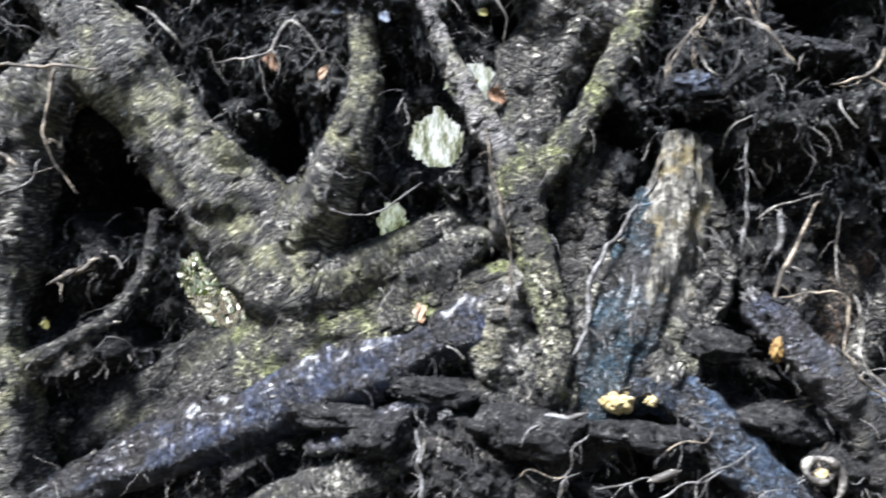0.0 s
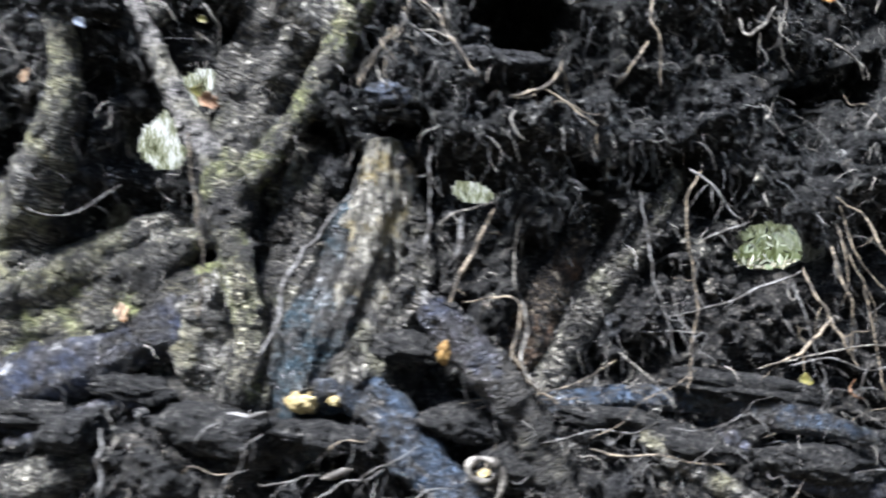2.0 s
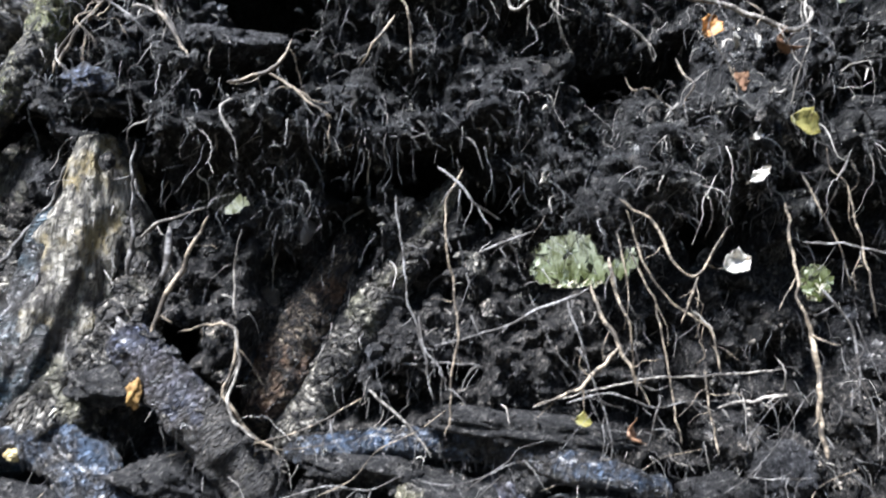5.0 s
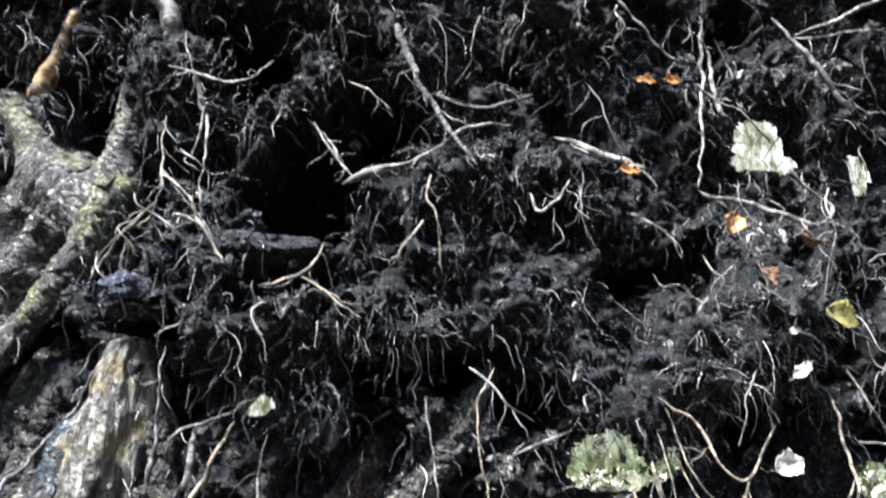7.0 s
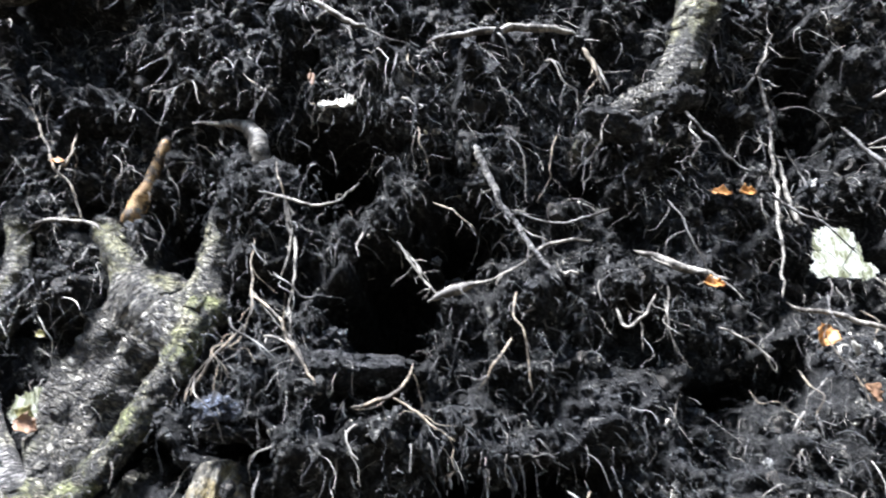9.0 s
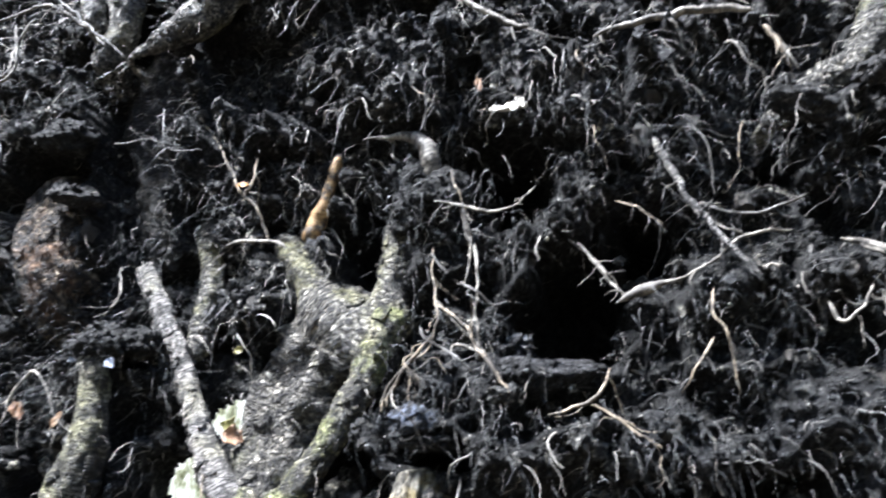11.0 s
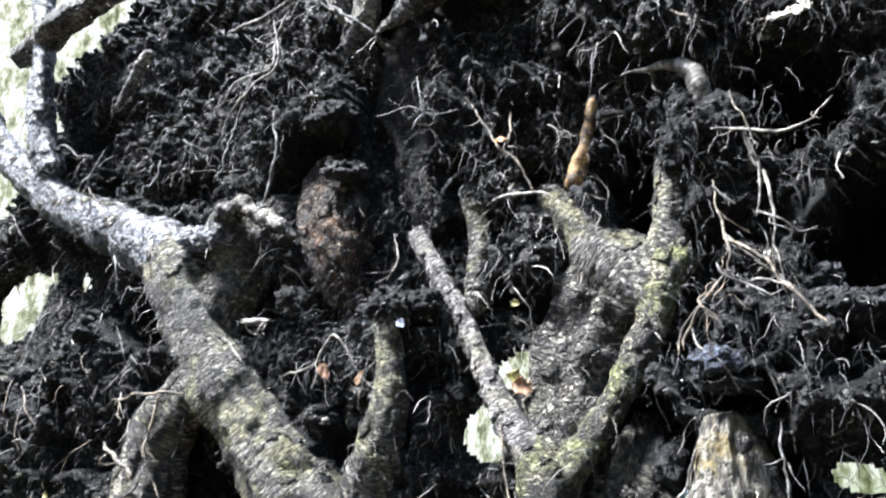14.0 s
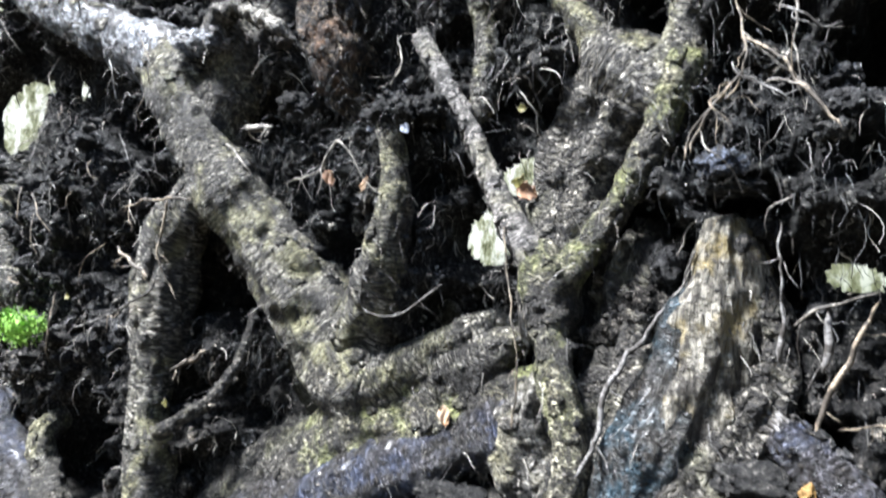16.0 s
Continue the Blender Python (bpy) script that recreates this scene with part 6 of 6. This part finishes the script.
def build_backdrop():
    """Self-lit curved sheet for the bright haze between far trees, well behind everything."""
    n = Nodes("glowing_distance", 1.0, 0.0)
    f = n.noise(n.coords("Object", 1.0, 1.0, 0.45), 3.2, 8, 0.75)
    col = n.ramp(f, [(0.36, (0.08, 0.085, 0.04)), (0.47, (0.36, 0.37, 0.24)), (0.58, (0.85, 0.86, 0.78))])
    # Low down the glow is painted dimmer and greener.
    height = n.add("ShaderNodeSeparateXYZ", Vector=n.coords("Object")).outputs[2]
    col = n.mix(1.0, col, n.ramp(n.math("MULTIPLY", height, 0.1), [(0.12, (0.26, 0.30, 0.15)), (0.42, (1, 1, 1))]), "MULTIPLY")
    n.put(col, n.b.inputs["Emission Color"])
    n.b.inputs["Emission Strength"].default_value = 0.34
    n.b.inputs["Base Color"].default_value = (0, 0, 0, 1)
    a = np.linspace(-1.5, 1.5, 41)
    v = np.array([(22 * math.sin(t), 22 * math.cos(t), z) for z in (-0.5, 22.0) for t in a])
    i = np.arange(40)
    quads = np.stack([i, i + 41, i + 42, i + 1], -1)
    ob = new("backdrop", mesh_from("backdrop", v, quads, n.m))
    tagged(ob, "glowing sheet for the bright hazy distance between far trees", "backdrop", kind="structure")


build_backdrop()


# ---------- leaves, stones, chips and moss ----------
def leaf(mat, at, size, turn, label, curl=0.5, slim=0.42, category="leaf"):
    """A dry curled leaf with a raised midrib and a stalk."""
    v, quads = [], []
    nu, nv = 12, 8
    for i in range(nu + 1):
        t = i / nu
        w = slim * (math.sin(math.pi * t ** 0.85) ** 0.8 if 0 < t < 1 else 0.02) * (1 + 0.10 * math.sin(t * 31 + size * 900) + 0.12 * math.sin(t * 13 + size * 500))
        for j in range(nv + 1):
            s = 2 * j / nv - 1
            lift = curl * (s * w) ** 2 * 2.2 + 0.10 * abs(s) * w + 0.22 * curl * (t - 0.4) ** 2 + 0.05 * math.sin(11 * t + 5 * s + size * 700) + 0.03 * math.sin(23 * t - 9 * s)
            v.append(((t - 0.5) * size, s * w * size, lift * size))
    for i in range(nu):
        for j in range(nv):
            k = i * (nv + 1) + j
            quads.append((k, k + nv + 1, k + nv + 2, k + 1))
    n = len(v)
    low = [(a, b, c - 0.0006) for a, b, c in v]
    faces = quads + [tuple(n + q for q in f[::-1]) for f in quads]
    rim = [j for j in range(nv + 1)] + [i * (nv + 1) + nv for i in range(1, nu + 1)] + [nu * (nv + 1) + j for j in range(nv - 1, -1, -1)] + [i * (nv + 1) for i in range(nu - 1, 0, -1)]
    faces += [(a, b, n + b, n + a) for a, b in zip(rim, rim[1:] + rim[:1])]
    ob = new("leaf", mesh_from("leaf", np.array(v + low), np.array(faces), MAT[mat]))
    ob.matrix_basis = pose(*at, *turn)
    tagged(ob, label, category, "fallen leaves")
    q = spline([(-0.5 * size, 0, 0.02 * size, 0.0011), (-0.62 * size, 0.02 * size, 0.05 * size, 0.001), (-0.75 * size, 0.06 * size, 0.02 * size, 0.0008)], 0.005)
    sv, sf, suv, _ = tube(q, 5)
    part("stalk", mesh_from("stalk", sv, sf, MAT["root_tan"], suv), ob)
    return ob


def lump(name, mat, at, size, label, category, rough=0.25, freq=1.6, seed=0, turn=(0, 0, 0)):
    v, f = ball_shape(4)
    v = v * (1 + rough * fbm(v * freq + seed * 5.1, 4, seed))[:, None] * np.array(size)
    ob = new(name, mesh_from(name, v, f, MAT[mat]))
    ob.matrix_basis = pose(*at, *turn)
    return tagged(ob, label, category)


def moss_tuft(at, radius, label):
    """A cushion of many small pointed shoots."""
    n = 1700
    d = RNG.normal(0, 1, (n, 3))
    d /= np.linalg.norm(d, axis=1)[:, None]
    root_at = d * radius * (0.35 + 0.5 * RNG.random((n, 1))) * np.array([1, 0.7, 0.75]) * (1 + 0.35 * vnoise(d * 2.2, 91))[:, None]
    tip = root_at * 1.08 + RNG.normal(0, 0.005, (n, 3)) + np.array([0, 0, 0.003])
    w = np.cross(d, RNG.normal(0, 1, (n, 3)))
    w *= 0.0034 / (np.linalg.norm(w, axis=1)[:, None] + 1e-9)
    v = np.stack([root_at - w, root_at + w, (root_at + tip) / 2 + w * 0.8, tip, (root_at + tip) / 2 - w * 0.8], 1)
    f = np.array([[0, 1, 2], [0, 2, 4], [4, 2, 3]])[None] + (np.arange(n) * 5)[:, None, None]
    ob = new("moss_tuft", mesh_from("moss_tuft", v.reshape(-1, 3), f.reshape(-1, 3), MAT["moss"], smooth=False))
    ob.matrix_basis = pose(*at)
    tagged(ob, label, "moss")
    core, tri = ball_shape(2)
    part("cushion", mesh_from("cushion", core * radius * np.array([0.5, 0.35, 0.38]), tri, MAT["moss"]), ob)


def hollow_end(at):
    """The pale torn end of a hollow root: a ring, a yellow core and a strip of skin."""
    a = np.linspace(0, 2 * math.pi, 14)
    ring = [(0.028 * math.cos(t), -0.004 * math.sin(2 * t), 0.021 * math.sin(t), 0.008 + 0.003 * math.sin(3 * t)) for t in a]
    v, f, uv, _ = tube(spline(ring, 0.004), 10, 0.25, 0.0, 5)
    ob = new("hollow_root_end", mesh_from("hollow_root_end", v, f, MAT["root_pale"], uv))
    ob.matrix_basis = pose(*at)
    tagged(ob, "pale torn end of a hollow root", "root")
    cv, cf = ball_shape(3)
    part("core", mesh_from("core", cv * (1 + 0.3 * fbm(cv * 2, 3, 4))[:, None] * np.array([0.012, 0.012, 0.009]) + np.array([0.004, 0.004, -0.008]), cf, MAT["rot_yellow"]), ob, "yellow rotten core")
    v, f, uv, _ = tube(spline([(0.03, 0, 0.01, 0.006), (0.04, -0.004, -0.01, 0.006), (0.035, -0.006, -0.04, 0.005), (0.025, 0, -0.07, 0.003)], 0.005), 7, 0.2)
    part("skin_strip", mesh_from("skin_strip", v, f, MAT["root_pale"], uv), ob)


leaf("leaf_brown", (0.113, 1.585, 1.62), 0.046, (75, 20, 25), "curled pinkish-brown leaf wedged between roots")
leaf("leaf_yellow", (0.068, 1.65, 1.651), 0.042, (60, 25, 30), "green-yellow leaf lying in a gap between roots")
leaf("leaf_tan", (-0.048, 1.545, 1.168), 0.044, (80, 80, 0), "pale orange leaf stuck upright to the wet root", 0.5, 0.3)
leaf("leaf_tan", (-0.241, 1.515, 1.656), 0.036, (80, -60, 0), "small pale tan leaf caught among rootlets", 0.5, 0.25)
leaf("leaf_brown", (-0.352, 1.53, 1.68), 0.045, (70, 60, 10), "ochre-brown leaf caught among rootlets", 0.9, 0.3)
leaf("leaf_orange", (1.185, 1.5, 1.045), 0.05, (60, -40, 20), "crumpled orange-brown leaf on the low roots", 0.9, 0.35)
leaf("leaf_brown", (1.402, 1.38, 1.047), 0.042, (60, 10, 60), "reddish-brown leaf on the low roots", 0.8)
leaf("leaf_yellow", (1.336, 1.42, 1.063), 0.03, (55, 10, 10), "small green leaf on the low roots")
leaf("leaf_brown", (1.587, 1.395, 1.614), 0.034, (75, 60, 10), "dark brown leaf in the litter", 0.8)
leaf("leaf_orange", (1.397, 1.48, 1.833), 0.045, (65, 0, 20), "orange-brown leaf at the end of a root", 0.8, 0.3)
leaf("leaf_yellow", (1.728, 1.455, 1.559), 0.058, (75, 30, 0), "olive-yellow leaf hanging on the bank")
leaf("leaf_orange", (1.57, 1.47, 1.73), 0.045, (70, -60, 20), "curled orange leaf in the litter", 0.9)
leaf("leaf_brown", (1.692, 1.47, 1.697), 0.055, (60, 10, 60), "brown leaf rolled up in the litter", 1.1)
leaf("leaf_pale", (1.609, 1.46, 1.704), 0.034, (70, 40, 60), "bleached leaf scrap in the litter", 0.8, 0.3)
leaf("leaf_pale", (1.648, 1.46, 1.704), 0.026, (60, 80, 0), "bleached leaf scrap in the litter", 0.8, 0.3)
leaf("leaf_pale", (1.628, 1.41, 1.465), 0.045, (60, -35, 10), "torn whitish leaf on the bank", 0.8, 0.22)
leaf("leaf_pale", (1.63, 1.42, 1.531), 0.022, (70, -20, 0), "bleached leaf scrap on the bank", 0.6, 0.3)
leaf("leaf_orange", (1.465, 1.55, 2.052), 0.04, (70, 10, 0), "orange leaf at the foot of hanging roots", 0.8, 0.3)
leaf("leaf_orange", (1.516, 1.55, 2.052), 0.045, (70, -10, 30), "rust-orange leaf at the foot of hanging roots", 0.8, 0.3)
leaf("leaf_pale", (0.703, 1.43, 2.207), 0.075, (60, -6, 10), "bleached torn leaf on a soil ledge", 0.9, 0.16)
leaf("leaf_pale", (0.727, 1.425, 2.215), 0.03, (80, 60, 10), "bleached torn leaf on a soil ledge", 0.9, 0.3)
leaf("leaf_brown", (0.641, 1.46, 2.292), 0.036, (75, 80, 0), "brown leaf hanging over a ledge", 0.8, 0.2)
leaf("leaf_orange", (0.091, 1.545, 2.165), 0.03, (60, 5, 0), "small orange leaf caught in a root fork", 0.6, 0.3)
leaf("leaf_pale", (-0.058, 1.58, 1.757), 0.035, (80, 70, 0), "whitish leaf scrap behind the broken root", 0.6, 0.3)
leaf("leaf_bluish", (-0.115, 1.48, 1.756), 0.026, (80, 50, 0), "bluish-white leaf scrap on soil", 0.6, 0.4)
leaf("leaf_bluish", (-0.21, 1.49, 1.772), 0.022, (80, 20, 0), "bluish-white leaf scrap on soil", 0.6, 0.4)
leaf("leaf_yellow", (-1.122, 1.42, 1.411), 0.02, (80, 20, 0), "small yellow leaf on dark soil")
leaf("leaf_yellow", (-0.768, 1.455, 1.154), 0.02, (80, 70, 0), "small yellow leaf stuck to bark")
leaf("leaf_pale", (1.6, 1.44, 1.321), 0.05, (75, -20, 0), "whitish torn leaf before the soil", 1.0, 0.4)
leaf("leaf_yellow", (0.087, 1.62, 1.808), 0.022, (80, 20, 0), "small green leaf hanging in a gap")
lump("stone", "stone", (0.509, 1.5, 1.629), (0.040, 0.030, 0.022), "wet blue-grey stone lodged under rootlets", "stone", 0.5, 2.0, 3)
lump("wood_chunk", "rot_yellow", (0.341, 1.475, 1), (0.030, 0.022, 0.024), "crumbling yellow rotten wood at a root end", "rotten wood", 0.28, 3.6, 7)
lump("wood_chunk", "rot_yellow", (0.408, 1.475, 1.002), (0.013, 0.010, 0.011), "crumbling yellow rotten wood at a root end", "rotten wood", 0.35, 3.6, 9)
lump("wood_chunk", "rot_orange", (0.624, 1.408, 1.111), (0.011, 0.007, 0.018), "orange-yellow rot on the broken log root", "rotten wood", 0.5, 2.2, 11)
# Dark lump in place of the shade inside the stub's knot hole.
lump("knot_hole_lump", "soil", (0.531, 1.517, 1.492), (0.013, 0.010, 0.016), "dark lump for the shade in the stub knot hole", "knot", 0.2, 1.5, 13)
hollow_end((0.703, 1.4, 0.889))
moss_tuft((-1.295, 1.4, 1.327), 0.085, "bright green moss tuft on a soil ledge")


def soil_clump(at, size, seed, mat="soil", turn=0):
    v, f = ball_shape(4)
    v = v * (1 + 0.30 * fbm(v * 1.7 + seed, 4, seed) + 0.10 * fbm(v * 9, 2, seed + 3))[:, None] * np.array(size)
    v = v @ np.array(Matrix.Rotation(radians(turn), 3, "Y")).T + np.array(at)
    rng = np.random.default_rng(seed)
    ball, tri = ball_shape(1)
    front = v[(v[:, 1] < at[1]) | (v[:, 2] > at[2])]
    spots = front[rng.integers(0, len(front), 90)]
    grain = ball[None] * (0.6 + 0.8 * rng.random((90, len(ball), 1))) * (0.0012 + 0.0055 * rng.random((90, 1, 1)) ** 2.5) + spots[:, None]
    f = np.vstack([f, (tri[None] + len(v) + (np.arange(90) * len(ball))[:, None, None]).reshape(-1, 3)])
    v = np.vstack([v, grain.reshape(-1, 3)])
    part("soil_clump", mesh_from("soil_clump", v, f, MAT[mat]), bpy.data.objects["earth_wall"])


soil_clump((1.257, 1.53, 2.208), (0.060, 0.040, 0.032), 41, "mud", 20)
soil_clump((1.393, 1.5, 2.242), (0.045, 0.030, 0.024), 42, "mud", -15)
soil_clump((-0.331, 1.54, 2.181), (0.060, 0.045, 0.026), 43, "mud", 10)
soil_clump((-0.168, 1.5, 1.796), (0.060, 0.045, 0.034), 1)
soil_clump((-0.1, 1.55, 1.812), (0.040, 0.040, 0.030), 2)
soil_clump((-0.449, 1.53, 1.859), (0.050, 0.040, 0.030), 3)
soil_clump((1.395, 1.5, 1.425), (0.060, 0.045, 0.050), 4)
soil_clump((0.472, 1.575, 2.10), (0.042, 0.034, 0.050), 45)
soil_clump((0.492, 1.562, 2.145), (0.040, 0.032, 0.034), 46)
soil_clump((0.455, 1.58, 2.05), (0.030, 0.026, 0.030), 47)
soil_clump((1.408, 1.535, 1.368), (0.026, 0.030, 0.040), 44)
soil_clump((0.551, 1.55, 2.105), (0.050, 0.040, 0.045), 5)
soil_clump((0.524, 1.53, 1.589), (0.050, 0.035, 0.018), 6)
soil_clump((-0.363, 1.52, 2.323), (0.070, 0.050, 0.040), 7)
for place, size, seed in (
        ((0.515, 1.54, 1.102), (0.075, 0.045, 0.032), 21), ((0.661, 1.47, 0.96), (0.085, 0.050, 0.036), 22), ((0.4, 1.46, 0.935), (0.10, 0.045, 0.030), 23),
        ((0.175, 1.48, 0.938), (0.11, 0.050, 0.050), 24), ((0.796, 1.47, 0.875), (0.10, 0.050, 0.055), 25), ((0.984, 1.55, 0.96), (0.13, 0.060, 0.030), 26),
        ((1.146, 1.52, 0.915), (0.12, 0.050, 0.034), 27), ((1.391, 1.46, 0.895), (0.12, 0.050, 0.040), 28), ((1.268, 1.52, 1.03), (0.18, 0.060, 0.030), 29),
        ((-0.21, 1.52, 0.959), (0.09, 0.040, 0.030), 30), ((-0.028, 1.55, 1.01), (0.09, 0.040, 0.030), 31), ((0.544, 1.52, 1.107), (0.08, 0.040, 0.030), 32)):
    soil_clump(place, size, seed, "mud", 8)
heaps = random.Random(4)
for k in range(38):
    hx, hz = heaps.uniform(-0.15, 1.75), heaps.uniform(0.70, 0.97)
    w = heaps.uniform(0.030, 0.075)
    soil_clump((hx, 1.515 + 0.06 * (hz - 0.7) + heaps.uniform(-0.03, 0.02), hz), (w, w * 0.8, w * heaps.uniform(0.4, 0.8)), 60 + k, "mud", heaps.uniform(-35, 35))
soil_clump((-0.86, 1.58, 0.93), (0.10, 0.06, 0.05), 8, "dust", -20)
soil_clump((0.742, 1.57, 1.707), (0.110, 0.070, 0.034), 9, "mud", 3)
soil_clump((0.345, 1.605, 1.40), (0.050, 0.020, 0.036), 10, "dust", 20)
soil_clump((0.275, 1.60, 1.34), (0.045, 0.020, 0.030), 48, "dust", -30)
soil_clump((0.375, 1.615, 1.47), (0.040, 0.024, 0.040), 49, "mud", 10)


def twigs(name, count, x0, x1, z0, z1, y0, slope, length, mats, label, seed):
    """Thin dead twigs and roots lying across the bank."""
    rnd = random.Random(seed)
    for _ in range(count):
        x, z = rnd.uniform(x0, x1), rnd.uniform(z0, z1)
        y = y0 + rnd.uniform(-0.03, 0.05)
        a = radians(rnd.gauss(*slope))
        ln, r = rnd.uniform(*length), rnd.uniform(0.0009, 0.0028)
        pts = []
        for k in range(5):
            s = (k / 4 - 0.5) * ln
            pts.append((x + s * math.cos(a) + rnd.gauss(0, 0.006), y - 0.02 * math.cos(3 * s / ln) + rnd.gauss(0, 0.004), z + s * math.sin(a) + rnd.gauss(0, 0.007), r * (1.0 - 0.13 * k)))
        v, f, uv, _n = tube(spline(pts, 0.007), 7, 0.3, 0.0, rnd.randrange(99), r * 0.8)
        ob = new(name, mesh_from(name, v, f, MAT[rnd.choice(mats)], uv))
        tagged(ob, label, "twig" if "twig" in name else "root", label)
        branch_off(ob, spline(pts, 0.007), r, mats[0], rnd.randrange(9999))


twigs("fallen_twig", 26, 0.75, 1.75, 0.72, 1.10, 1.43, (8, 28), (0.08, 0.30), ("root_grey", "root_grey", "root_tan"), "thin dead twig lying over the low roots", 3)
twigs("fallen_twig", 14, -0.05, 0.75, 0.78, 0.95, 1.41, (20, 45), (0.06, 0.18), ("root_grey", "root_grey", "root_tan"), "thin dead twig lying over muddy roots", 5)
twigs("crossing_rootlet", 26, -1.2, 0.4, 2.2, 2.85, 1.43, (10, 50), (0.08, 0.30), ("root_grey", "root_pale", "root_grey"), "pale rootlet crossing the upper soil", 7)
twigs("drooping_rootlet", 12, 1.0, 1.85, 1.05, 1.50, 1.42, (-80, 16), (0.10, 0.34), ("root_grey", "root_tan", "root_grey"), "thin rootlet hanging before the soil", 9)
twigs("drooping_rootlet", 30, 0.5, 1.85, 1.55, 2.5, 1.44, (-75, 28), (0.06, 0.22), ("root_grey", "root_pale", "root_tan"), "thin rootlet hanging from the upper soil", 11)
twigs("drooping_rootlet", 22, -1.3, -0.75, 1.2, 2.2, 1.38, (-70, 30), (0.06, 0.18), ("root_grey", "root_tan"), "thin rootlet hanging beside the bark", 13)

twigs("drooping_rootlet", 14, -1.70, -1.15, 2.15, 2.70, 1.40, (-70, 35), (0.08, 0.22), ("root_grey", "root_pale"), "thin pale rootlet hanging at the edge of the plate", 15)
